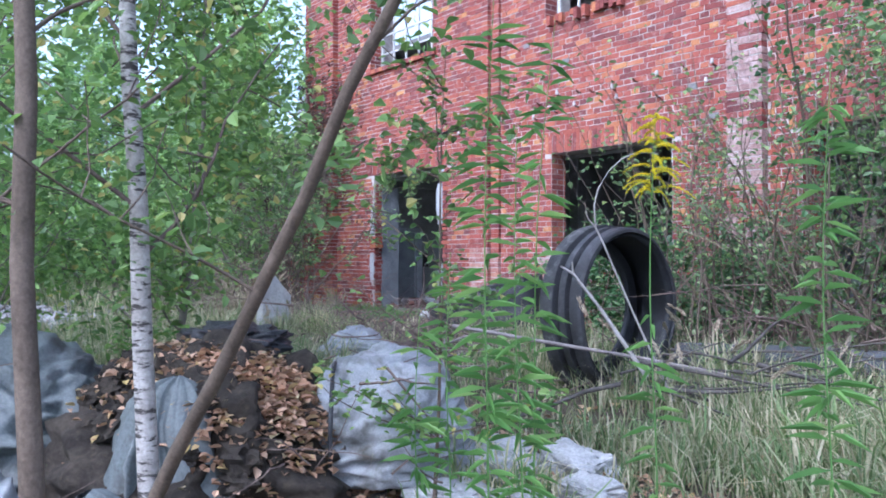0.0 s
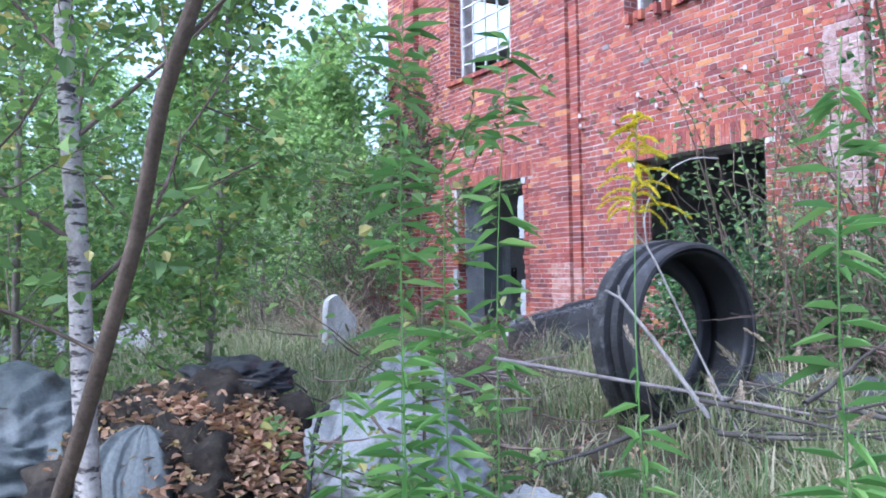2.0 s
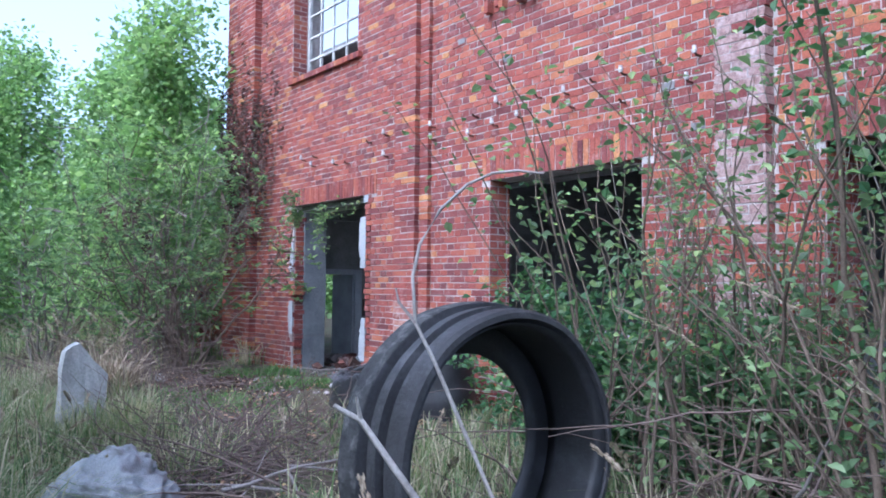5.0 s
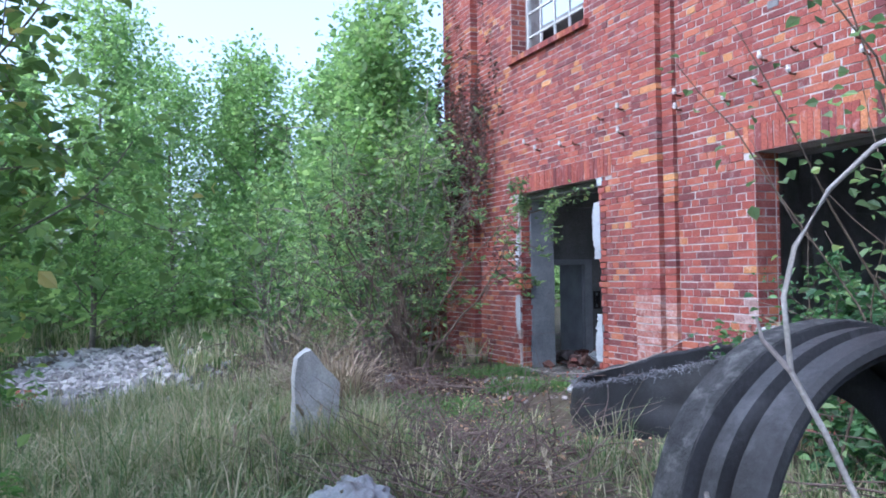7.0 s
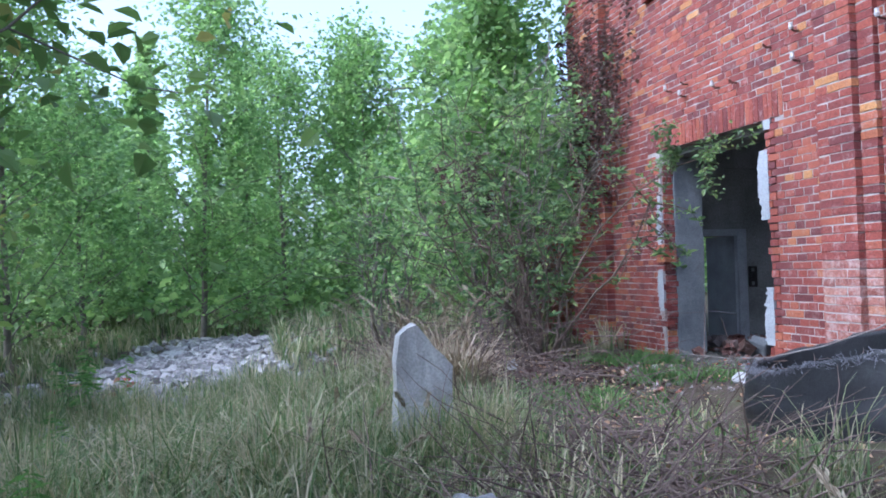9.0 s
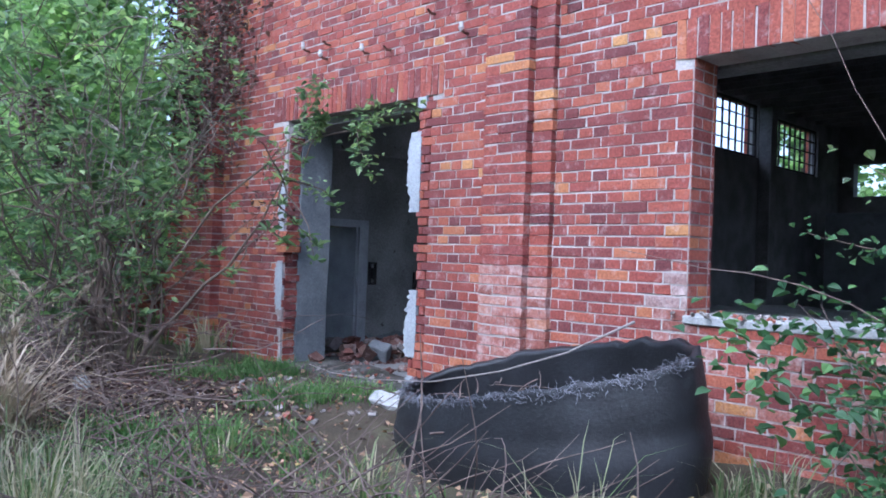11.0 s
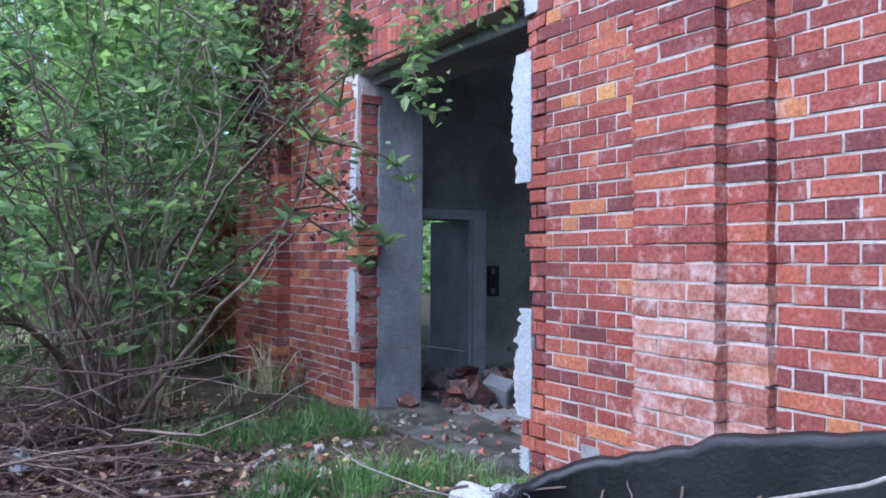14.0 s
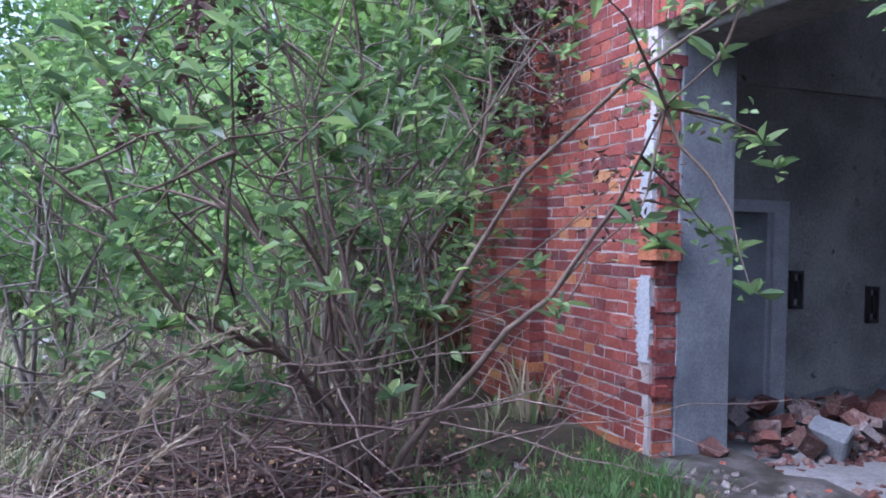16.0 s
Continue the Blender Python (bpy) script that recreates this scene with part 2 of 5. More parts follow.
litter_leaf = foliage("fallen_leaf", [(0, (0.26, 0.14, 0.08)), (0.5, (0.46, 0.26, 0.15)), (0.85, (0.58, 0.37, 0.24)), (0.95, (0.5, 0.36, 0.1)), (1, (0.55, 0.45, 0.3))], 0.8, 0.15)
grass_mat = foliage("mixed_grass", [(0, (0.09, 0.16, 0.05)), (0.3, (0.17, 0.26, 0.085)), (0.5, (0.27, 0.3, 0.14)), (0.7, (0.4, 0.35, 0.22)), (1, (0.54, 0.47, 0.33))], 0.7, 0.35)
green_grass_mat = foliage("green_grass", [(0, (0.06, 0.15, 0.03)), (0.7, (0.12, 0.25, 0.05)), (1, (0.22, 0.32, 0.1))], 0.65, 0.35)
straw_mat = foliage("dry_straw", [(0, (0.2, 0.15, 0.1)), (0.6, (0.34, 0.27, 0.19)), (1, (0.46, 0.39, 0.29))], 0.85, 0.2)

# ---- builders ----
rng = np.random.default_rng(7)


def raw_mesh(name, verts, faces, mats=None, smooth=False):
    """A mesh from arrays: faces is an (n, 4) or (n, 3) array."""
    verts, faces = np.asarray(verts, np.float32), np.asarray(faces, np.int32)
    me = bpy.data.meshes.new(name)
    k = faces.shape[1]
    me.vertices.add(len(verts))
    me.vertices.foreach_set("co", verts.ravel())
    me.loops.add(faces.size)
    me.loops.foreach_set("vertex_index", faces.ravel())
    me.polygons.add(len(faces))
    me.polygons.foreach_set("loop_start", np.arange(0, faces.size, k, dtype=np.int32))
    me.polygons.foreach_set("use_smooth", np.full(len(faces), smooth))
    me.update(calc_edges=True)
    me.validate()
    for m in mats or ():
        me.materials.append(m)
    return me


def thing(name, me, parent=None, label="", category="", group="", kind=""):
    ob = new(name, me)
    if parent is not None:
        ob.parent = parent
    return tagged(ob, label, category, group, kind)


def anchor(name, at, label, category, group="", kind=""):
    ob = new(name)
    ob.location = at
    ob.empty_display_size = 0.1
    return tagged(ob, label, category, group, kind)


def part(name, me, parent, label=""):
    """A mesh in world coordinates under a thing."""
    ob = thing(name, me, parent, label, kind="stuff" if name in ("stem_tangle", "flower_stalk", "plume", "leaves", "crown", "frayed_cord", "branch_tangle") else "")
    root = parent
    off = Vector((0, 0, 0))
    while root is not None:
        off += root.location
        root = root.parent
    ob.location = -off
    return ob


def join(chunks):
    """Chunks of (verts, quads) into one pair of arrays."""
    vs, fs, n = [], [], 0
    for v, f in chunks:
        vs.append(np.asarray(v, float))
        fs.append(np.asarray(f, int) + n)
        n += len(v)
    return np.concatenate(vs), np.concatenate(fs)


BOX_F = np.array([(0, 3, 2, 1), (4, 5, 6, 7), (0, 1, 5, 4), (1, 2, 6, 5), (2, 3, 7, 6), (3, 0, 4, 7)])


def box(x0, x1, y0, y1, z0, z1):
    return np.array([(x0, y0, z0), (x1, y0, z0), (x1, y1, z0), (x0, y1, z0), (x0, y0, z1), (x1, y0, z1), (x1, y1, z1), (x0, y1, z1)], float), BOX_F


def rough_box(x0, x1, y0, y1, z0, z1, cell=0.08, amp=0.015, bevel=0.01, seed=0):
    """A box cut into a fine skin and worn uneven."""
    bm = bmesh.new()
    bmesh.ops.create_cube(bm, size=1.0)
    cx, cy, cz, sx, sy, sz = (x0 + x1) / 2, (y0 + y1) / 2, (z0 + z1) / 2, x1 - x0, y1 - y0, z1 - z0
    for v in bm.verts:
        v.co = Vector((cx + v.co.x * sx, cy + v.co.y * sy, cz + v.co.z * sz))
    cuts = max(1, min(8, int(max(sx, sy, sz) / cell)))
    bmesh.ops.bevel(bm, geom=bm.edges[:], offset=bevel, segments=1, affect="EDGES")
    bmesh.ops.subdivide_edges(bm, edges=bm.edges[:], cuts=cuts, use_grid_fill=True)
    for v in bm.verts:
        v.co += noise.noise_vector(v.co * 5.0 + Vector((seed, seed, seed))) * amp
    return bm


def from_bm(name, bm, mat, smooth=False):
    me = bpy.data.meshes.new(name)
    bm.to_mesh(me)
    bm.free()
    me.materials.append(mat)
    if smooth:
        me.polygons.foreach_set("use_smooth", np.ones(len(me.polygons), bool))
    return me


def tube(points, radii, sides=6):
    """Verts and quads of a tapered tube along points."""
    p = np.asarray(points, float)
    r = np.broadcast_to(np.asarray(radii, float), (len(p),))
    t = np.gradient(p, axis=0)
    t /= np.linalg.norm(t, axis=1, keepdims=True) + 1e-9
    ref = np.where(np.abs(t[:, 2:3]) > 0.9, np.array([[1.0, 0, 0]]), np.array([[0, 0, 1.0]]))
    a = np.cross(t, ref)
    a /= np.linalg.norm(a, axis=1, keepdims=True) + 1e-9
    b = np.cross(t, a)
    ang = np.linspace(0, 2 * np.pi, sides, endpoint=False)
    v = p[:, None] + r[:, None, None] * (np.cos(ang)[None, :, None] * a[:, None] + np.sin(ang)[None, :, None] * b[:, None])
    f = []
    for i in range(len(p) - 1):
        for j in range(sides):
            k = (j + 1) % sides
            f.append((i * sides + j, i * sides + k, (i + 1) * sides + k, (i + 1) * sides + j))
    f.append(tuple(range(sides))[:4] if sides >= 4 else (0, 1, 2, 2))
    return v.reshape(-1, 3), np.array(f)


def wander(start, direction, length, steps, bend=0.15, rise=0.0):
    """A wandering line from start."""
    p, d = [np.asarray(start, float)], np.asarray(direction, float)
    d = d / np.linalg.norm(d)
    for _ in range(steps):
        d = d + rng.normal(0, bend, 3) + np.array([0, 0, rise])
        d /= np.linalg.norm(d)
        p.append(p[-1] + d * length / steps)
    return np.array(p)


def leaf_arrays(base, direction, normal, length, width, fold=0.25, droop=0.0):
    """Leaves of two folded halves each; all arguments are arrays over the leaves."""
    n = len(base)
    d = direction / (np.linalg.norm(direction, axis=1, keepdims=True) + 1e-9)
    s = np.cross(d, normal)
    s /= np.linalg.norm(s, axis=1, keepdims=True) + 1e-9
    u = np.cross(s, d)
    L, W = np.broadcast_to(length, (n,))[:, None], np.broadcast_to(width, (n,))[:, None]
    up = u * W * fold
    v = np.stack([base, base + d * L * 0.35 + s * W * 0.5 + up, base + d * L * 0.7 + s * W * 0.36 + up - u * L * droop * 0.5, base + d * L - u * L * droop,
                  base + d * L * 0.7 - s * W * 0.36 + up - u * L * droop * 0.5, base + d * L * 0.35 - s * W * 0.5 + up], axis=1).reshape(-1, 3)
    k = np.arange(n)[:, None] * 6
    f = np.concatenate([k + np.array([[0, 1, 2, 3]]), k + np.array([[0, 3, 4, 5]])])
    return v, f


def random_leaves(points, size, width=0.7, flat=0.5, spread=0.25):
    """Leaves hung about points, tilted at random."""
    n = len(points)
    d = rng.normal(0, 1, (n, 3))
    d[:, 2] = d[:, 2] * 0.5 - 0.25
    nm = rng.normal(0, flat, (n, 3)) + np.array([0, 0, 1.0])
    L = size * rng.uniform(1 - spread * 2, 1 + spread, n)
    return leaf_arrays(np.asarray(points), d, nm, L, L * width)


def small_leaves(points, size, width=0.75):
    """Far leaves: one folded quad each."""
    n = len(points)
    d = rng.normal(0, 1, (n, 3))
    d[:, 2] = d[:, 2] * 0.6 - 0.2
    d /= np.linalg.norm(d, axis=1, keepdims=True)
    nm = rng.normal(0, 0.6, (n, 3)) + np.array([0, 0, 1.0])
    s = np.cross(d, nm)
    s /= np.linalg.norm(s, axis=1, keepdims=True) + 1e-9
    L = (size * rng.uniform(0.6, 1.3, n))[:, None]
    b = np.asarray(points)
    v = np.stack([b, b + d * L * 0.45 + s * L * width * 0.5, b + d * L, b + d * L * 0.45 - s * L * width * 0.5], axis=1).reshape(-1, 3)
    return v, np.arange(n * 4).reshape(-1, 4)


def ground_z(x, y):
    """Height of the ground: it rises gently towards the building."""
    x, y = np.asarray(x, float), np.asarray(y, float)
    z = -0.06 - 0.42 * np.clip((-y - 3.0) / 4.5, 0, 1)
    z = z - 0.17 * np.exp(-((x - 1.7) / 1.0) ** 2 - ((y + 1.55) / 0.55) ** 2)
    return z + 0.05 * np.sin(x * 1.3 + 0.5) * np.sin(y * 1.1) * np.clip(-y - 0.6, 0, 1) - 0.2 * np.clip((y - 0.0) / 0.6, 0, 1) * ((x > -2.9) & (x < 9)) * (y < 19)

# ---- ground ----
gx = np.unique(np.concatenate([np.linspace(-400, -40, 10), np.linspace(-40, -12, 15), np.linspace(-12, 16, 113), np.linspace(16, 400, 14)]))
gy = np.unique(np.concatenate([np.linspace(-400, -30, 10), np.linspace(-30, -12, 10), np.linspace(-12, 2, 71), np.linspace(2, 400, 24)]))
GX, GY = np.meshgrid(gx, gy, indexing="ij")
GZ = ground_z(GX, GY) + np.random.default_rng(3).normal(0, 0.012, GX.shape)
gi = np.arange(GX.size).reshape(GX.shape)
thing("ground", raw_mesh("ground", np.stack([GX, GY, GZ], -1).reshape(-1, 3), np.stack([gi[:-1, :-1], gi[1:, :-1], gi[1:, 1:], gi[:-1, 1:]], -1).reshape(-1, 4), [soil_mat], True),
      label="dark leaf-littered soil with patches of moss", category="ground", kind="structure")

# ---- the brick building ----
X0, X1, TOP, THICK = -4.6, 11.5, 8.4, 0.55
HOLES = [(-2.1, 0.0, -0.7, 2.5), (2.58, 4.67, 0.8, 2.44), (6.35, 8.6, -0.7, 2.35), (-2.25, -0.27, 4.53, 6.7), (2.45, 4.45, 4.45, 6.7), (6.6, 8.6, 4.45, 6.7)]
PIERS = [(-4.6, -3.45, 0.12), (0.87, 1.31, 0.12), (1.311, 1.49, 0.05), (5.5, 5.95, 0.12), (9.6, 10.05, 0.12)]
ARCHES = [(-2.38, 0.28, 2.5), (2.45, 4.8, 2.44), (6.2, 8.75, 2.35), (-2.4, -0.12, 6.7), (2.3, 4.6, 6.7), (6.45, 8.75, 6.7)]


def pierced(x0, x1, z0, z1, y0, y1, holes, axis="x"):
    xs = sorted({x0, x1, *[min(max(v, x0), x1) for h in holes for v in h[:2]]})
    zs = sorted({z0, z1, *[min(max(v, z0), z1) for h in holes for v in h[2:]]})
    out = []
    for a, b in zip(xs, xs[1:]):
        for c, d in zip(zs, zs[1:]):
            if any(h[0] < (a + b) / 2 < h[1] and h[2] < (c + d) / 2 < h[3] for h in holes):
                continue
            out.append(box(a, b, y0, y1, c, d) if axis == "x" else box(y0, y1, a, b, c, d))
    return join(out)


# the front leaf takes the openings as they are; behind it the large window is splayed wider
SKIN = 0.3
FRONT = [(-2.1, 0.14, -0.7, 2.5)] + HOLES[1:]
BACK = [(-2.1, 0.14, -0.7, 2.5), (2.26, 5.0, 0.8, 2.62)] + HOLES[2:]
wall = thing("wall_front", raw_mesh("wall_front", *join([pierced(X0, X1, -0.7, TOP, 0.0052, SKIN, FRONT), pierced(X0, X1, -0.7, TOP, SKIN, THICK, BACK)]), [mortar_mat]),
             label="tall weathered red brick factory wall with pale mortar joints", category="wall", kind="structure")

COURSE, LONG, SHORT, JOINT = 0.077, 0.26, 0.13, 0.012


def brick_arrays(spec):
    """Bricks with chamfered fronts from rows of (a, b, z0, z1, front, depth) along x, facing -y."""
    s = np.asarray(spec, float)
    a, b, z0, z1, y, d = s.T
    if len(a) > 1:
        a, b, z0, z1 = (q + np.clip(rng.normal(0, 0.002, len(a)), -0.004, 0.004) for q in (a, b, z0, z1))
    c = 0.002
    j = np.clip(rng.normal(0, 0.001, len(a)), -0.003, 0.001)
    y = y + j
    corners = lambda e, yy: np.stack([np.stack([a + e, yy, z0 + e], 1), np.stack([b - e, yy, z0 + e], 1), np.stack([b - e, yy, z1 - e], 1), np.stack([a + e, yy, z1 - e], 1)], 1)
    v = np.concatenate([corners(c, y), corners(0, y + 0.002), corners(0, y + d)], 1)
    if len(a) > 1:
        v[:, :8, ::2] += np.clip(rng.normal(0, 0.0034, (len(a), 8, 2)), -0.0065, 0.0065)
        v[:, :4, 1] += np.clip(rng.normal(0.0, 0.0018, (len(a), 4)), -0.003, 0.0022)
        worn = rng.random(len(a)) < 0.07
        v[worn, :4, 1] += rng.uniform(0.0005, 0.0018, (worn.sum(), 1))
        v[worn, 4:8, 1] += rng.uniform(0.0005, 0.0018, (worn.sum(), 1))
    v = v.reshape(-1, 3)
    base = np.array([(0, 1, 2, 3)] + [(i, 4 + i, 4 + (i + 1) % 4, (i + 1) % 4) for i in range(4)] + [(4 + i, 8 + i, 8 + (i + 1) % 4, 4 + (i + 1) % 4) for i in range(4)])
    f = (np.arange(len(a))[:, None, None] * 12 + base[None]).reshape(-1, 4)
    return v, f


def courses(x0, x1, z0, z1, front, depth, skip=(), ragged=(), phase=0):
    """English bond: a course of stretchers, then one of headers."""
    out = []
    n0, n1 = int(math.ceil((z0 + 0.7) / COURSE - 0.01)), int((z1 + 0.7) / COURSE + 0.01)
    for i in range(n0, n1):
        lo = -0.7 + i * COURSE
        stretch = (i + phase) % 2 == 0
        step = LONG if stretch else SHORT
        off = 0.065 if stretch and (i // 2) % 2 else (0.195 if stretch else 0.0)
        x = math.floor((x0 - 1) / LONG) * LONG + off
        while x < x1:
            a, b = max(x, x0), min(x + step, x1)
            x += step
            parts_ = [(a, b)]
            for h in skip:
                if h[2] < lo + COURSE * 0.6 < h[3]:
                    nxt = []
                    e0, e1 = (h[0], h[1])
                    if h in ragged:
                        e0, e1 = h[0] + rng.normal(-0.03, 0.04), h[1] + rng.normal(0.0, 0.03)
                    for p, q in parts_:
                        if p < e0:
                            nxt.append((p, min(q, e0)))
                        if q > e1:
                            nxt.append((max(p, e1), q))
                    parts_ = nxt
            for p, q in parts_:
                if q - p > 0.035:
                    out.append((p + JOINT / 2, q - JOINT / 2, lo + JOINT / 2, lo + COURSE - JOINT / 2, front, depth))
    return out


arch_holes = [(a, b, z - 0.02, z + 0.27) for a, b, z in ARCHES]
pier_holes = [(a, b, -1, 9) for a, b, d in PIERS]
main = courses(X0, X1, -0.3, TOP, 0.0, 0.1, HOLES + arch_holes + pier_holes, HOLES[:1])


def pier_courses(a, b, d):
    """Courses that fill a pier's width exactly, closers at the corners."""
    out, n = [], max(1, int(round((b - a) / SHORT)))
    for i in range(5, int((TOP + 0.7) / COURSE)):
        lo, x, step = -0.7 + i * COURSE, a, (b - a) / n
        k = [1] * n if n == 1 else ([2] * (n // 2) + [1] * (n % 2) if i % 2 else [1] + [2] * ((n - 1) // 2) + [1] * ((n - 1) % 2))
        for w in k:
            e = rng.normal(0, 0.003)
            out.append((x + (JOINT / 2 if x > a + 0.01 else e), x + w * step - (JOINT / 2 if x + w * step < b - 0.01 else e), lo + JOINT / 2, lo + COURSE - JOINT / 2, -d, 0.1 + d))
            x += w * step
    return out


for a, b, d in PIERS:
    main += pier_courses(a, b, d)
for a, b, d in PIERS:
    thing("pier_core", raw_mesh("pier_core", *box(a - (0.03 if d < 0.1 else 0.0) + 0.012, b - 0.012, -d + 0.0052, 0.02, -0.7, TOP), [mortar_mat]), wall, "mortar core of a brick pier")
soldiers = []
for a, b, z in ARCHES:
    n = int(round((b - a) / COURSE))
    for i in range(n):
        p = a + (b - a) * i / n
        camber = 0.02 * (1 - ((i + 0.5) / n * 2 - 1) ** 2)
        soldiers.append((p + 0.005, p + (b - a) / n - 0.006, z - 0.0 + camber * 0.3, z + 0.26, -0.004, 0.3))
main += soldiers


def kind_of(s):
    x, z, front = (s[0] + s[1]) / 2, (s[2] + s[3]) / 2, s[4]
    edge = 0.12 * math.sin(z * 21.0) + 0.06 * math.sin(z * 47)
    if 0.86 < x < 1.5 and z < 1.05 + 0.04 * math.sin(x * 30):
        return "pale"
    if 2.36 + edge * 0.5 < x < 2.6 and 0.6 < z < 1.06:
        return "white" if z > 0.83 else "pale"
    if 2.58 < x < 4.7 and 0.1 < z < 0.85 and math.sin(x * 37.0 + z * 61.0) > 0.55:
        return "pale"
    if 5.5 < x < 5.95 and math.sin(x * 31 + z * 47) > -0.5:
        return "white"
    return "red"


near = lambda s: kind_of(s) == "red" and 0.02 < (s[0] + s[1]) / 2 < 2.3 and 0.3 < s[2] < 1.95 and s[4] > -0.2 and (abs(s[1] - s[0] - LONG + JOINT) < 0.002 or abs(s[1] - s[0] - SHORT + JOINT) < 0.002)
pieces = [s for s in main if near(s)][:300]
chosen = set(pieces)
rest = [s for s in main if s not in chosen]
for tag, mat, lab in (("red", brick_mat, "rest of the red brickwork"), ("pale", pale_brick_mat, "pink limed bricks"), ("white", white_brick_mat, "whitewashed bricks")):
    sel = [s for s in rest if kind_of(s) == tag]
    thing("brickwork", raw_mesh("brickwork", *brick_arrays(sel), [mat]), wall, lab, kind="stuff")

# reveals of the openings
rev = []
for (a, b, c, d) in HOLES[:5]:
    for side, x in ((1, a), (-1, b)):
        if (a, side) == (-2.1, 1):
            continue
        ragged_jamb, deep = (a, side) == (-2.1, -1), SKIN if a == 2.58 else (0.26 if c > 4 else 0.54)
        i = int((max(c, -0.3) + 0.7) / COURSE)
        while -0.7 + i * COURSE < d - 0.03:
            z = -0.7 + i * COURSE
            dep = [(0.004, 0.12), (0.13, 0.25), (0.26, 0.38), (0.39, 0.54)] if i % 2 else [(0.004, 0.25), (0.26, 0.4), (0.41, 0.54)]
            for p, q in dep:
                q = min(q, deep)
                if q - p < 0.03:
                    continue
                if ragged_jamb:
                    e = float(np.clip(rng.normal(0.035, 0.035) - (0.05 if z > 2.1 or z < 0.2 else 0.0), -0.05, 0.11))
                    rev.append(box(e, 0.17, p + 0.006 + (0.004 if p < 0.1 else 0), q - 0.004, z + JOINT / 2, z + COURSE - JOINT / 2))
                    continue
                rev.append(box(*sorted((x, x + side * (0.003 + rng.uniform(0, 0.004)))), p + 0.006, q - 0.004, z + JOINT / 2, z + COURSE - JOINT / 2))
            i += 1
thing("reveal_bricks", raw_mesh("reveal_bricks", *join(rev), [brick_mat]), wall, "worn bricks in the reveals", kind="stuff")

# loose plaster round the doorway
def plaster_patch(x0, x1, z0, z1, y, seed):
    n = 36
    r = np.random.default_rng(seed)
    zs = np.linspace(z0, z1, n)
    le, re = x0 + r.normal(0, 0.014, n) + 0.02 * np.sin(zs * 9 + seed), x1 + r.normal(0, 0.003, n) + 0.003 * np.sin(zs * 14 + seed)
    v = np.concatenate([np.stack([le, np.full(n, y), zs], 1), np.stack([re, np.full(n, y), zs], 1), np.stack([le, np.full(n, y + 0.03), zs], 1), np.stack([re, np.full(n, y + 0.03), zs], 1)])
    f = []
    for i in range(n - 1):
        f += [(i, n + i, n + i + 1, i + 1), (2 * n + i, i, i + 1, 2 * n + i + 1), (n + i, 3 * n + i, 3 * n + i + 1, n + i + 1)]
    f += [(0, 2 * n, 3 * n, n), (n - 1, 2 * n - 1, 4 * n - 1, 3 * n - 1)]
    return v, np.array(f)


for k, (x0, x1, z0, z1) in enumerate([(-0.13, 0.02, 1.5, 2.2), (-0.1, 0.03, 0.24, 0.82), (-0.08, 0.01, -0.08, 0.08), (-2.2, -2.1, 1.28, 1.95), (-2.22, -2.1, 0.5, 1.02), (-0.05, 0.07, 2.4, 2.5)]):
    thing("plaster_patch", raw_mesh("plaster_patch", *plaster_patch(x0, x1, z0, z1, -0.006, k), [plaster_mat]), wall, "loose pale grey plaster strip")
part("cement_reveal", from_bm("cement_reveal", rough_box(-2.13, -2.075, 0.17, 0.57, -0.3, 2.5, 0.1, 0.012, 0.008, 3), cement_mat), wall, "grey cement render on the door reveal")
rag = []
for i in range(34):
    z = -0.28 + i * COURSE
    w = rng.uniform(-0.004, 0.016)
    rag.append(box(-2.12 - 0.02, -2.085 + w, 0.03, 0.17 + rng.uniform(-0.02, 0.04), z + 0.006, z + COURSE - 0.006))
    if 1.05 < z < 1.3:
        rag.append(box(-2.2, -2.02 + w, -0.03 + rng.uniform(-0.01, 0.01), 0.14, z + 0.006, z + COURSE - 0.006))
part("jamb_core", raw_mesh("jamb_core", *box(-2.14, -2.094, 0.036, 0.16, -0.3, 2.42), [mortar_mat]), wall, "crumbling mortar behind the broken jamb")
thing("broken_bricks", raw_mesh("broken_bricks", *join(rag), [brick_mat]), wall, "broken brick edge of the doorway", kind="stuff")

# sills and lintels
part("window_ledge", from_bm("window_ledge", rough_box(2.56, 4.7, -0.016, 0.56, 0.755, 0.812, 0.07, 0.02, 0.008, 9), concrete_mat), wall, "broken pale concrete window ledge")
part("lintel_beam", from_bm("lintel_beam", rough_box(2.2, 5.05, 0.31, 0.56, 2.42, 2.64, 0.2, 0.006, 0.01, 4), soot_mat), wall, "sooty concrete lintel")
part("lintel_beam", from_bm("lintel_beam", rough_box(-2.3, 0.2, 0.14, 0.54, 2.42, 2.52, 0.2, 0.006, 0.01, 5), soot_mat), wall, "sooty concrete lintel")


def sill_bricks(x0, x1, z, broken=False):
    out, x = [], x0
    while x < x1:
        if not broken or rng.random() < 0.55:
            out.append(box(x + 0.004, x + COURSE - 0.006, -0.06 - (rng.uniform(0, 0.05) if broken else 0), 0.12, z - 0.08 - (rng.uniform(0, 0.08) if broken else 0), z))
        x += COURSE
    return join(out)


part("brick_sill", raw_mesh("brick_sill", *sill_bricks(-2.3, -0.2, 4.53), [brick_mat]), wall, "projecting brick sill").rotation_euler = (0, 0, 0)
part("brick_sill", raw_mesh("brick_sill", *sill_bricks(2.4, 4.5, 4.45, True), [brick_mat]), wall, "broken brick sill")

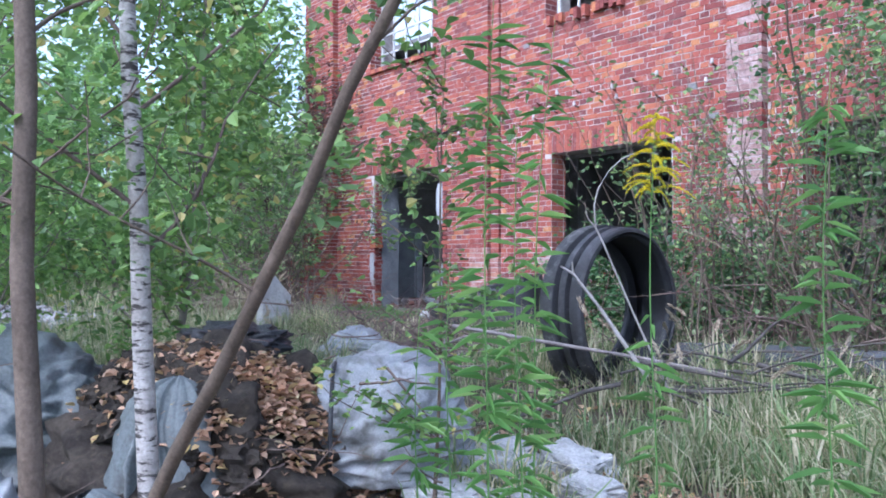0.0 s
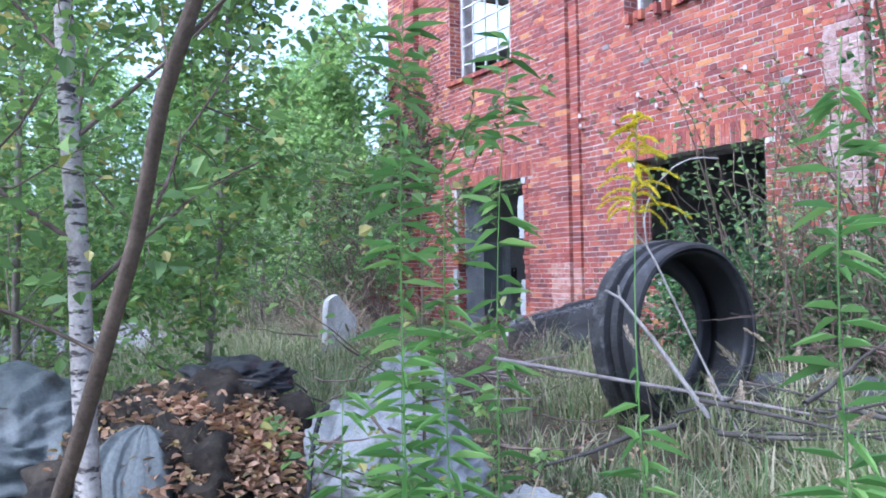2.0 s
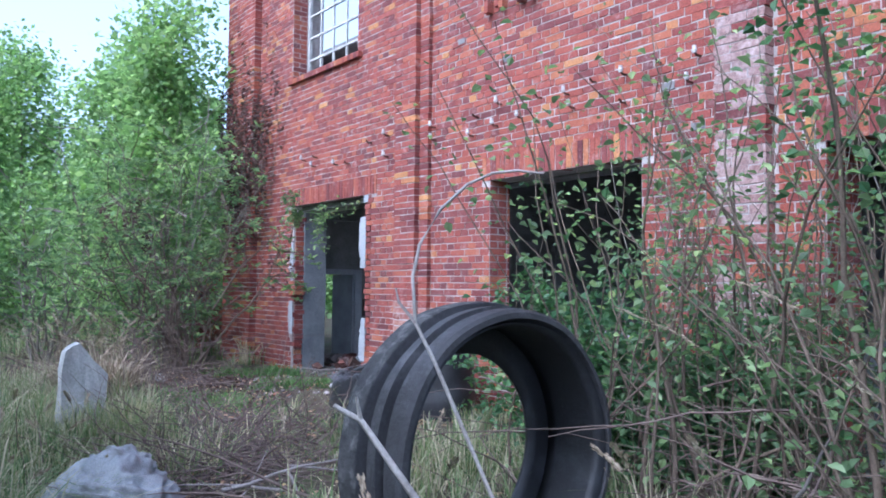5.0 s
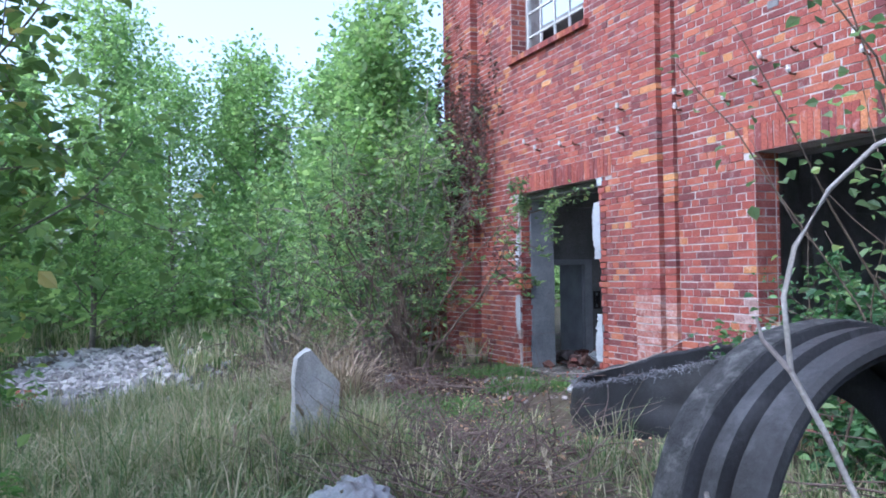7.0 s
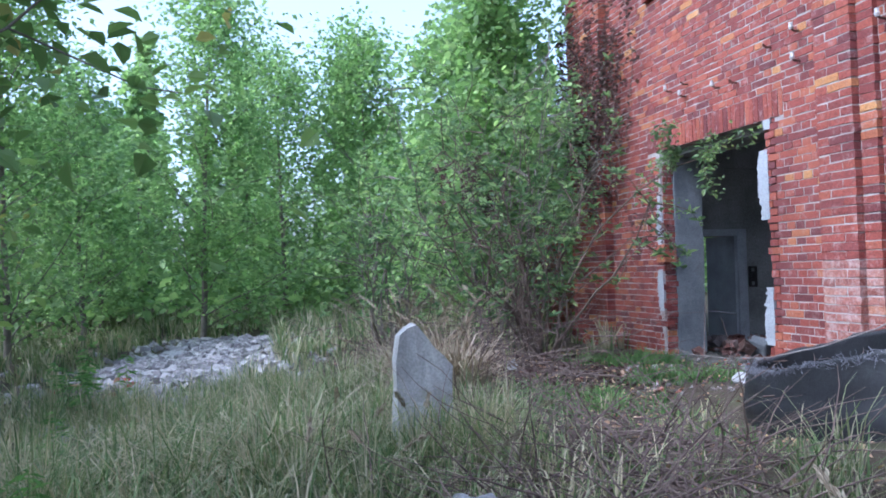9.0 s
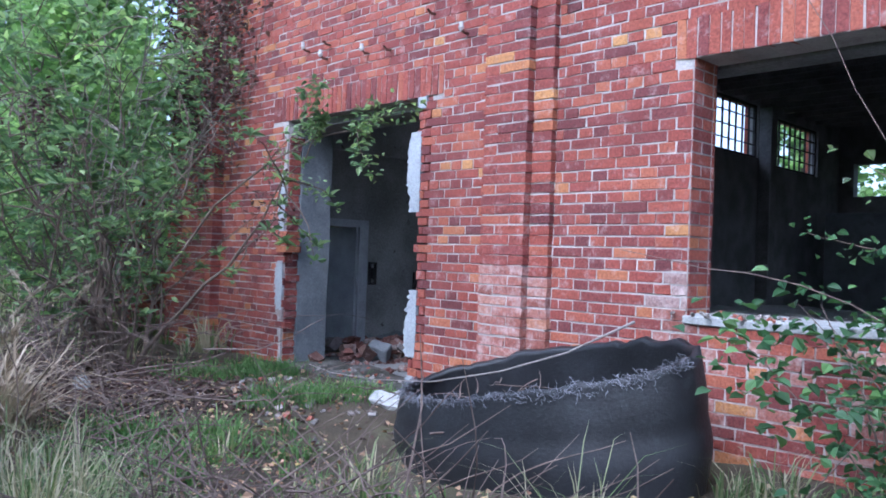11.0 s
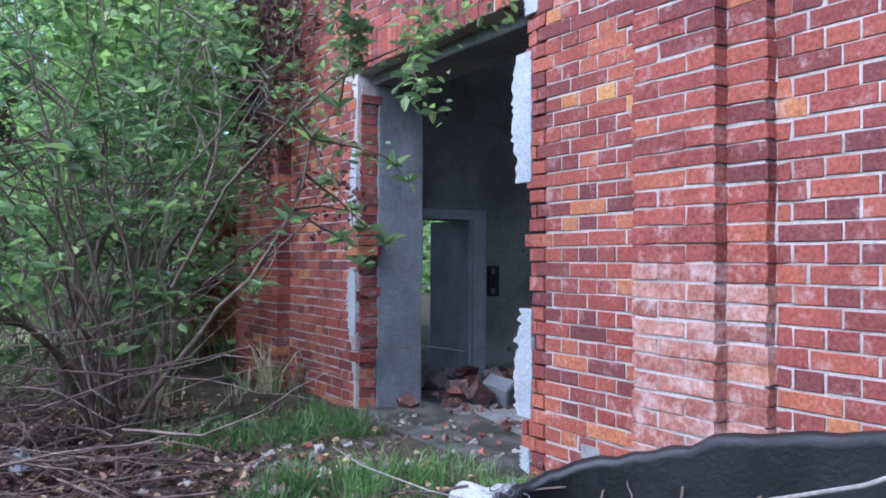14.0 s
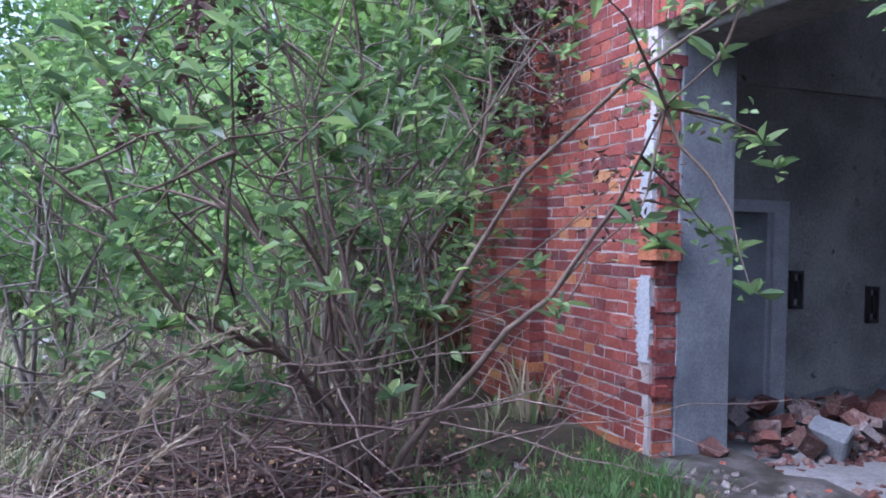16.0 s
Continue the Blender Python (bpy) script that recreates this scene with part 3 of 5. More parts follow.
# upper windows with glazing bars
for (a, b, c, d) in HOLES[3:]:
    win = anchor("window", (a, 0.3, c), "rusted steel factory window with most panes gone", "window", "upper windows", "structure")
    part("window_frame", raw_mesh("window_frame", *join([box(a, a + 0.05, 0.27, 0.32, c, d), box(b - 0.05, b, 0.27, 0.32, c, d), box(a, b, 0.268, 0.322, c, c + 0.05), box(a, b, 0.268, 0.322, d - 0.05, d)]), [sash_mat]), win)
    for i in range(1, 5):
        x = a + (b - a) * i / 5
        part("glazing_bar", raw_mesh("glazing_bar", *box(x - 0.014, x + 0.014, 0.28, 0.31, c, d), [sash_mat]), win)
    for i in range(1, 6):
        z = c + (d - c) * i / 6
        part("glazing_bar", raw_mesh("glazing_bar", *box(a, b, 0.276, 0.314, z - 0.014, z + 0.014), [sash_mat]), win)

# ---- inside the building ----
SIDE_HOLES = [(0.95, 1.6, -0.7, 1.46), (10.6, 12.75, 3.6, 4.78), (13.4, 16.1, 3.5, 4.65), (0.9, 3.2, 5.1, 6.6)]
thing("wall_side", raw_mesh("wall_side", *pierced(THICK, 17.8, -0.7, 6.9, -3.14, -2.9, SIDE_HOLES, "y"), [inner_mat]), label="stained grey plaster wall with holes and a doorway", category="wall", kind="structure")
thing("wall_side_outer", raw_mesh("wall_side_outer", *pierced(THICK, 17.8, -0.7, 6.9, -3.24, -3.14, SIDE_HOLES, "y"), [brick_mat]), label="red brick outer side wall", category="wall", kind="structure")
thing("wall_back", raw_mesh("wall_back", *pierced(-2.9, 11.5, -0.7, 6.2, 17.5, 17.8, [(-2.52, -1.56, 3.1, 3.95), (-0.24, 0.64, 3.1, 3.9), (2.4, 3.4, 3.1, 3.9), (6, 8, 3.0, 3.8)]), [soot_mat]), label="dark sooty rear wall with small windows", category="wall", kind="structure")
# closing wall out of view; its three openings are added to brighten the hall
thing("wall_right", raw_mesh("wall_right", *pierced(THICK, 17.5, -0.7, 6.9, 11.0, 11.5, [(2.0, 5.0, 0.8, 4.4), (7.0, 10.0, 0.8, 4.4), (12.0, 15.0, 0.8, 4.4)], "y"), [soot_mat]), label="unseen sooty side wall with openings added to let daylight in", category="wall", kind="structure")
slab = [box(-2.9, 11.0, THICK, 17.5, 5.02, 5.12)]
for i in range(26):
    y = 1.0 + i * 0.62
    slab.append(box(-2.9, 11.0, y, y + 0.12, 4.86, 5.03))
    slab.append(box(-2.9, 11.0, y + 0.02, y + 0.1, 4.8, 4.87))
thing("ceiling", raw_mesh("ceiling", *join(slab), [soot_mat]), label="dark ribbed concrete ceiling", category="ceiling", kind="structure")
thing("upper_roof", raw_mesh("upper_roof", *join([box(-0.9, 11.0, THICK, 9.0, 7.1, 7.25)] + [box(-0.9, 11.0, 1.2 + i * 1.5, 1.36 + i * 1.5, 6.9, 7.12) for i in range(6)]), [soot_mat]), label="dark remains of a roof deck", category="roof", kind="structure")
thing("floor", raw_mesh("floor", *box(-2.9, 11.0, 0.6, 17.5, -0.5, -0.11), [soot_mat]), label="dirty concrete hall floor", category="floor", kind="structure")
thing("threshold", from_bm("threshold", rough_box(-2.1, 0.05, -0.1, 0.62, -0.4, -0.05, 0.1, 0.05, 0.02, 8), dirty_cement_mat), label="broken pale concrete threshold", category="threshold", kind="structure")
for y, h in ((6.5, 4.1), (9.9, 4.1), (12.9, 4.1)):
    thing("pillar", from_bm("pillar", rough_box(-2.89, -2.6, y - 0.15, y + 0.15, -0.24, 4.72, 0.3, 0.004, 0.015, y), soot_mat), label="sooty concrete wall pillar", category="pillar", kind="structure")
thing("partition_wall", from_bm("partition_wall", rough_box(-2.0, 4.2, 14.3, 14.5, -0.24, 2.45, 0.4, 0.01, 0.02, 2), cement_mat), label="low grey rendered partition wall", category="partition", kind="structure")
thing("machine_plinth", from_bm("machine_plinth", rough_box(0.2, 4.6, 4.6, 6.4, -0.24, 0.62, 0.25, 0.05, 0.03, 6), concrete_mat), label="pale concrete machine plinth in the hall", category="plinth")


def side_window(y0, y1, z0, z1):
    w = anchor("window", (-2.99, y0, z0), "old factory window with many small panes", "window", "hall side windows", "structure")
    part("window_frame", raw_mesh("window_frame", *join([box(-3.02, -2.96, y0, y0 + 0.05, z0, z1), box(-3.02, -2.96, y1 - 0.05, y1, z0, z1), box(-3.022, -2.958, y0, y1, z0, z0 + 0.05), box(-3.022, -2.958, y0, y1, z1 - 0.05, z1)]), [dark_iron_mat]), w)
    n = int((y1 - y0) / 0.3)
    for i in range(1, n):
        y = y0 + (y1 - y0) * i / n
        part("glazing_bar", raw_mesh("glazing_bar", *box(-3.01, -2.97, y - 0.015, y + 0.015, z0, z1), [dark_iron_mat]), w)
    for i in (1, 2, 3):
        z = z0 + (z1 - z0) * i / 4
        part("glazing_bar", raw_mesh("glazing_bar", *box(-3.006, -2.974, y0, y1, z - 0.012, z + 0.012), [dark_iron_mat]), w)


side_window(*SIDE_HOLES[1])
side_window(*SIDE_HOLES[2])

# inner doorway trim, moulding, switch frames, holes in the plaster
for y in (0.95, 1.6):
    thing("door_lining", raw_mesh("door_lining", *box(-3.6, -2.9, *sorted((y, y + (0.03 if y < 1 else -0.03))), -0.3, 1.46), [plaster_mat]), label="pale plastered inner door jamb", category="door lining", kind="structure")
trim = [box(-2.92, -2.86, 0.87, 0.95, -0.3, 1.54), box(-2.92, -2.86, 1.6, 1.74, -0.3, 1.54), box(-2.922, -2.858, 0.87, 1.74, 1.46, 1.55)]
thing("door_trim", raw_mesh("door_trim", *join(trim), [plaster_mat]), label="pale plaster trim of an inner doorway", category="door trim", kind="structure")
thing("moulding", raw_mesh("moulding", *box(-2.92, -2.86, 0.6, 9.0, 2.4, 2.46), [inner_mat]), label="grey plaster wall moulding", category="moulding", kind="structure")
for y, z in ((1.84, 0.88), (2.61, 0.76)):
    sw = anchor("switch_box", (-2.89, y, z), "black metal switch box frame on the plaster", "switch box", "switch boxes")
    part("box_frame", raw_mesh("box_frame", *join([box(-2.9, -2.86, y - 0.055, y - 0.035, z - 0.14, z + 0.14), box(-2.9, -2.86, y + 0.035, y + 0.055, z - 0.14, z + 0.14), box(-2.9, -2.858, y - 0.055, y + 0.055, z + 0.12, z + 0.145), box(-2.9, -2.858, y - 0.055, y + 0.055, z - 0.145, z - 0.12)]), [dark_iron_mat]), sw)
    part("lever", raw_mesh("lever", *box(-2.89, -2.855, y - 0.012, y + 0.012, z - 0.07, z + 0.07), [dark_iron_mat]), sw)
pits = []
for i in range(150):
    y, z, r = rng.uniform(1.85, 6.0), rng.uniform(0.45, 3.9), rng.uniform(0.012, 0.055)
    n = 7
    ang = np.linspace(0, 2 * np.pi, n, endpoint=False)
    rr = r * rng.uniform(0.6, 1.3, n)
    ring = np.stack([np.full(n, -2.895), y + rr * np.cos(ang), z + rr * np.sin(ang)], 1)
    v = np.concatenate([ring, [[-2.897 + 0.002, y, z]], ring * 1.0])
    f = np.array([(7, j, (j + 1) % n, (j + 1) % n) for j in range(n)])
    pits.append((v[:8], f))
pv, pf = join(pits)
thing("chipped_holes", raw_mesh("chipped_holes", pv, pf[:, :3], [soot_mat]), label="small dark chipped holes in plaster", category="wall damage", kind="stuff")

yb = np.linspace(1.8, 9.0, 60)
zb = 0.22 + 0.14 * np.sin(yb * 2.1) + np.random.default_rng(5).normal(0, 0.04, 60)
bv = np.concatenate([np.stack([np.full(60, -2.894), yb, np.full(60, -0.3)], 1), np.stack([np.full(60, -2.894), yb, zb], 1)])
thing("bare_wall_strip", raw_mesh("bare_wall_strip", bv, np.array([(i, i + 1, 61 + i, 60 + i) for i in range(59)]), [cement_mat]), label="dark damp strip of wall where the plaster fell off", category="wall damage", kind="structure")

# insulators and iron stubs on the wall, in rows over the openings
def stub(at, long=0.09):
    x, y, z = at
    s = anchor("wall_insulator", at, "small rusty iron hook with a grimy porcelain knob", "insulator", "insulators on the wall")
    part("iron_pin", raw_mesh("iron_pin", *tube([(x, y + 0.04, z), (x, y - long * 0.6, z - 0.005), (x + 0.005, y - long, z + 0.02)], 0.011, 6), [rust_mat]), s)
    if rng.random() < 0.6:
        part("porcelain_knob", raw_mesh("porcelain_knob", *tube([(x + 0.004, y - long, z + 0.005), (x + 0.004, y - long, z + 0.03), (x + 0.004, y - long, z + 0.045), (x + 0.004, y - long, z + 0.07)], [0.016, 0.026, 0.018, 0.02], 8), [porcelain_mat]), s)


for x in np.concatenate([np.arange(-1.75, 0.7, 0.32), np.arange(1.65, 5.4, 0.36)]):
    for z in (3.0, 3.22):
        if rng.random() < 0.75:
            stub((float(x + rng.uniform(-0.08, 0.08)), 0.0, float(z + rng.uniform(-0.05, 0.06))))
# no recess is cut: a flat plate's colour stands for the hole's shade
hole = lambda x, z, w, h: thing("putlog_shade", raw_mesh("putlog_shade", *box(x, x + w, -0.006, 0.02, z, z + h), [soot_mat]), wall, "flat plate standing for the shade in a missing brick's hole")
for x, z in ((2.8, 3.72), (2.0, 4.1), (4.9, 3.0), (0.95, 3.0), (5.2, 2.6), (0.42, 0.12)):
    hole(x, z, 0.13, 0.066)

# ---- plants ----


def tree(name, base, height, trunk_r, label, leaf, bark, n_leaf, leaf_size, lean=(0, 0), limbs=14, crown_from=0.3, spread=0.28, group="", detail=False, sides=8):
    x, y = base
    z = float(ground_z(x, y)) - 0.05
    t = anchor(name, (x, y, z), label, "tree", group)
    n = 14
    h = np.linspace(0, 1, n)
    wob = np.cumsum(rng.normal(0, 0.012 * height / n * 3, (n, 2)), axis=0)
    p = np.stack([x + lean[0] * h * height + wob[:, 0], y + lean[1] * h * height + wob[:, 1], z + h * height], 1)
    part("trunk", raw_mesh("trunk", *tube(p, trunk_r * (1 - 0.88 * h) + 0.004, sides), [bark], True), t)
    chunks, pts = [], []
    for i in range(limbs):
        k = crown_from + (1 - crown_from) * (i + rng.random()) / limbs * 0.97
        at = np.array([np.interp(k, h, p[:, c]) for c in range(3)])
        a = rng.uniform(0, 2 * np.pi)
        ln = height * spread * (1.15 - 0.75 * (k - crown_from) / (1 - crown_from)) * rng.uniform(0.6, 1.2)
        line = wander(at, (math.cos(a), math.sin(a), rng.uniform(0.4, 1.1)), ln, 7, 0.13, 0.02)
        r0 = max(0.005, trunk_r * (1 - 0.88 * k) * 0.32)
        chunks.append(tube(line, np.linspace(r0, 0.003, 8), 5))
        pts += [line[j] for j in range(2, 8)]
        for _ in range(4):
            j = rng.integers(2, 7)
            tw = wander(line[j], rng.normal(0, 1, 3) + np.array([0, 0, 0.4]), ln * 0.4, 4, 0.2)
            chunks.append(tube(tw, np.linspace(r0 * 0.35 + 0.001, 0.0015, 5), 4))
            pts += list(tw[1:])
    part("branch_tangle", raw_mesh("branch_tangle", *join(chunks), [twig_mat if bark is birch_mat else bark], True), t)
    pts = np.array(pts)
    cl = pts[rng.integers(0, len(pts), n_leaf)] + rng.normal(0, 0.05 * height * spread * 2.2, (n_leaf, 3))
    va, fa = random_leaves(cl, leaf_size) if detail else small_leaves(cl, leaf_size)
    part("crown", raw_mesh("crown", va, fa, [leaf]), t)
    return t


# trees that stand beside the path
tree("birch_tree", (7.3, -7.36), 7.0, 0.046, "slender white-barked birch beside pale sacks", birch_leaf, birch_mat, 5200, 0.055, (-0.005, -0.02), 20, 0.16, 0.24, detail=True)
tree("brown_sapling", (7.7, -7.74), 3.4, 0.025, "thin leaning brown sapling with few leaves", birch_leaf, bark_mat, 420, 0.055, (0.7, 0.165), 7, 0.3, 0.2, detail=True)
tree("brown_sapling", (8.57, -8.06), 6.0, 0.03, "upright young brown tree beside the sacks", birch_leaf, bark_mat, 2600, 0.055, (-0.02, -0.02), 14, 0.25, 0.24, detail=True)
tree("birch_tree", (7.0, -8.1), 7.0, 0.04, "slender white-barked birch at the wood's edge", birch_leaf, birch_mat, 4200, 0.055, (-0.02, -0.02), 16, 0.14, 0.24, detail=True)
tree("poplar_sapling", (5.6, -8.7), 5.0, 0.03, "thin young poplar with yellowing green leaves", poplar_leaf, grey_bark_mat, 4200, 0.07, (0.0, 0.02), 20, 0.08, 0.26, "young poplars", True)
tree("poplar_sapling", (4.9, -6.4), 4.4, 0.03, "thin young poplar with yellowing green leaves", poplar_leaf, grey_bark_mat, 5600, 0.075, (0.0, 0.05), 26, 0.12, 0.3, "young poplars", True)
tree("poplar_sapling", (4.2, -7.5), 5.6, 0.03, "thin young poplar with yellowing green leaves", poplar_leaf, grey_bark_mat, 3600, 0.07, (0.02, 0.0), 20, 0.08, 0.26, "young poplars", True)
tree("thicket_tree", (9.4, -2.7), 5.2, 0.06, "crooked grey tree overgrown with climbers beside the wall", bush_leaf, grey_bark_mat, 3600, 0.07, (-0.1, 0.05), 22, 0.2, 0.3, detail=True)
tree("thicket_tree", (7.5, -1.3), 4.6, 0.04, "crooked grey tree overgrown with climbers beside the wall", bush_leaf, grey_bark_mat, 1500, 0.07, (0.12, 0.0), 16, 0.25, 0.22, detail=True)
for x, y, h in ((4.2, -8.6, 6.5), (2.6, -7.7, 6.0), (0.9, -8.4, 7.0), (-0.8, -7.6, 6.2), (3.4, -9.8, 7.5)):
    tree("poplar_sapling", (x, y), h, 0.04, "thin young poplar with yellowing green leaves", poplar_leaf, grey_bark_mat, 3200, 0.075, (rng.normal(0, 0.03), rng.normal(0, 0.03)), 18, 0.12, 0.22, "young poplars", True)
for x, y, h in ((-5.2, -1.0, 6.3), (-7.6, -0.8, 5.8), (-7.0, 1.8, 6.2), (-11.5, -2.0, 6.8), (-12.5, -6.0, 8.2), (-10.0, -9.5, 7.6), (-6.5, -10.8, 7.2), (-14.0, 1.5, 7.6), (-15, -9, 7.0), (-3.0, -11.5, 6.0), (0.5, -12.5, 6.5), (-13, -13, 7.2), (-10.5, 0.8, 6.6), (-16, -4, 7.6), (-2.4, -9.6, 4.8)):
    tree("young_tree", (x, y), h, 0.07, "dense bright green young broadleaf tree", far_leaf, grey_bark_mat, 11000, 0.13, (rng.normal(0, 0.02), rng.normal(0, 0.02)), 38, 0.03, 0.36, "young trees at the wood's edge")


# far woods
def woods():
    pts, trunks = [], []
    for i in range(205):
        a = rng.uniform(0, 1)
        if a < 0.78:
            x, y = (rng.uniform(-48, -16), rng.uniform(-38, 32)) if i % 6 else (rng.uniform(-10, 10), rng.uniform(21, 34))
        else:
            x, y = rng.uniform(-16, 22), rng.uniform(-34, -15)
        h = min(rng.uniform(6.0, 10.5), 0.8 + 0.23 * math.hypot(x - 8, y + 5.5) * rng.uniform(0.8, 1.3))
        w = rng.uniform(1.0, 1.9)
        n = 1300
        k = rng.beta(1.6, 1.3, n)
        rad = w * (1.05 - k) ** 0.6 * np.sqrt(rng.random(n)) * (0.75 + 0.35 * np.sin(k * 25 + i))
        an = rng.uniform(0, 2 * np.pi, n)
        pts.append(np.stack([x + rad * np.cos(an), y + rad * np.sin(an), 0.2 + k * h], 1))
        m = 380
        sx_, sy_ = x + rng.normal(0, 1.5), y + rng.normal(0, 1.5)
        pts.append(np.stack([rng.normal(sx_, 0.9, m), rng.normal(sy_, 0.9, m), 0.0 + np.abs(rng.normal(0, 1.1, m))], 1))
        trunks.append(tube([(x, y, -0.6), (x + 0.1, y, h * 0.5), (x, y + 0.1, h * 0.95)], [0.1, 0.06, 0.01], 5))
    return np.concatenate(pts), join(trunks)


wp, wt = woods()
thing("woods", raw_mesh("woods", *small_leaves(wp, 0.34), [far_leaf]), label="distant pale green young woodland", category="woods", kind="stuff")
thing("woods_trunks", raw_mesh("woods_trunks", *wt, [grey_bark_mat]), label="thin grey trunks of the woodland", category="woods", kind="stuff")


def bush(name, base, stems, height, reach, label, leaf, bark, per_stem, size, width=0.55, bend=0.11):
    x, y = base
    z = float(ground_z(x, y)) - 0.05
    t = anchor(name, (x, y, z), label, "bush")
    chunks, pts = [], []
    for i in range(stems):
        a = rng.uniform(0, 2 * np.pi)
        out = rng.uniform(0.1, 1.0)
        st = np.array([x + 0.25 * math.cos(a) * rng.random(), y + 0.25 * math.sin(a) * rng.random(), z])
        line = wander(st, (math.cos(a) * out * reach / height, math.sin(a) * out * reach / height, 1.0), height * rng.uniform(0.65, 1.05), 10, bend, 0.03)
        r0 = rng.uniform(0.012, 0.026)
        chunks.append(tube(line, np.linspace(r0, 0.003, 11), 6))
        for _ in range(11):
            j = rng.integers(3, 11)
            tw = wander(line[j], rng.normal(0, 1, 3) + np.array([math.cos(a) * 0.5, math.sin(a) * 0.5, 0.25]), rng.uniform(0.35, 0.9), 5, 0.2)
            chunks.append(tube(tw, np.linspace(r0 * 0.4, 0.0018, 6), 4))
            pts += [tw[-1], tw[-1], tw[-2]]
        pts += [line[-1], line[-2]]
    part("stem_tangle", raw_mesh("stem_tangle", *join(chunks), [bark], True), t)
    pts = np.array(pts)
    n = stems * per_stem
    cl = pts[rng.integers(0, len(pts), n)] + rng.normal(0, 0.045, (n, 3))
    cl[:, 2] += np.where(cl[:, 2] < z + 0.75, 0.75, 0.0) * rng.random(n)
    cl[:, 1] = np.where(cl[:, 1] > -0.08, -0.08 - rng.random(n) * 0.4, cl[:, 1])
    tips = pts[rng.random(len(pts)) < 0.5]
    tips = tips[(tips[:, 2] > z + 0.6) & (tips[:, 1] < -0.12)]
    k = 7
    at = np.repeat(tips, k, 0) + rng.normal(0, 0.008, (len(tips) * k, 3))
    a = np.tile(np.arange(k) * 2.4, len(tips)) + np.repeat(rng.uniform(0, 6, len(tips)), k)
    d = np.stack([np.cos(a), np.sin(a), rng.uniform(-0.2, 1.3, len(a))], 1)
    L = size * 1.25 * rng.uniform(0.6, 1.25, len(a))
    ros = leaf_arrays(at, d, np.tile([0, 0, 1.0], (len(a), 1)) + rng.normal(0, 0.5, (len(a), 3)), L, L * 0.36, 0.25, 0.2)
    part("leaves", raw_mesh("leaves", *join([random_leaves(cl, size * 0.8, width), ros]), [leaf]), t)
    return t


bush("large_bush", (-1.95, -1.75), 20, 3.3, 1.8, "large many-stemmed dark green bush against the brick wall", bush_leaf, bark_mat, 46, 0.088, bend=0.2)
bush("large_bush", (-3.9, -1.6), 24, 4.2, 2.0, "tall dense dark green bush at the building's corner", bush_leaf, grey_bark_mat, 66, 0.08)
bush("large_bush", (-3.2, -3.2), 10, 2.4, 1.5, "dark green bush beside the path", bush_leaf, grey_bark_mat, 26, 0.09, bend=0.2)

# leafy bough across the doorway
bough = anchor("leafy_bough", (-1.6, -1.3, 1.0), "leafy bough reaching across the doorway", "branch")
line = np.array([(-1.7, -1.45, 0.9), (-1.25, -1.25, 1.5), (-0.75, -1.05, 1.85), (-0.3, -0.9, 2.05), (0.15, -0.8, 2.1)])
tips = [wander(line[i], rng.normal(0, 0.6, 3) + np.array([0.7, 0.1, 0.1]), 0.5, 5, 0.15) for i in (2, 3, 3, 4, 4, 4, 2, 3)]
part("branch", raw_mesh("branch", *join([tube(line, np.linspace(0.014, 0.004, 5), 6)] + [tube(t, np.linspace(0.004, 0.0015, 6), 4) for t in tips]), [bark_mat], True), bough)
bp = np.concatenate([t[1:] for t in tips] + [line[2:]])
part("leaves", raw_mesh("leaves", *random_leaves(bp[rng.integers(0, len(bp), 560)] + rng.normal(0, 0.045, (560, 3)), 0.065, 0.5), [bush_leaf]), bough)
shrivel = anchor("withered_spray", (-1.9, -0.5, 1.4), "withered purple-brown leaf spray by the door jamb", "branch")
sp = np.array([-1.75, -0.4, 1.55]) + rng.normal(0, 1, (160, 3)) * np.array([0.2, 0.12, 0.2])
part("leaves", raw_mesh("leaves", *random_leaves(sp, 0.06, 0.5), [dead_leaf]), shrivel)
part("twig", raw_mesh("twig", *tube([(-1.95, -1.2, 0.9), (-1.85, -0.7, 1.3), (-1.7, -0.4, 1.6)], [0.008, 0.005, 0.002], 5), [bark_mat]), shrivel)

for cx_, cy_, cz_ in ((-1.73, -2.94, 2.14), (-1.75, -2.63, 2.07), (-1.7, -2.53, 2.29), (-1.81, -2.91, 1.76), (-1.79, -2.36, 1.83)):
    clump = anchor("withered_spray", (cx_, cy_, cz_), "withered purple-brown leaf clump hanging in the bushes", "branch", "withered leaf clumps")
    sp = np.array([cx_, cy_, cz_]) + rng.normal(0, 1, (46, 3)) * np.array([0.05, 0.05, 0.11])
    part("leaves", raw_mesh("leaves", *random_leaves(sp, 0.07, 0.5), [dead_leaf]), clump)
    part("twig", raw_mesh("twig", *tube(wander((cx_, cy_, cz_ + 0.1), (-1.0, 0.6, -0.5), 1.1, 6, 0.1), [0.003, 0.004, 0.004, 0.005, 0.006, 0.006, 0.007], 5), [grey_bark_mat]), clump)

# dead climber on the upper wall
dc = anchor("dead_climber", (-3.6, -0.1, 2.4), "dead purple-brown climber on the upper brick wall", "climber")
runs, cp = [], []
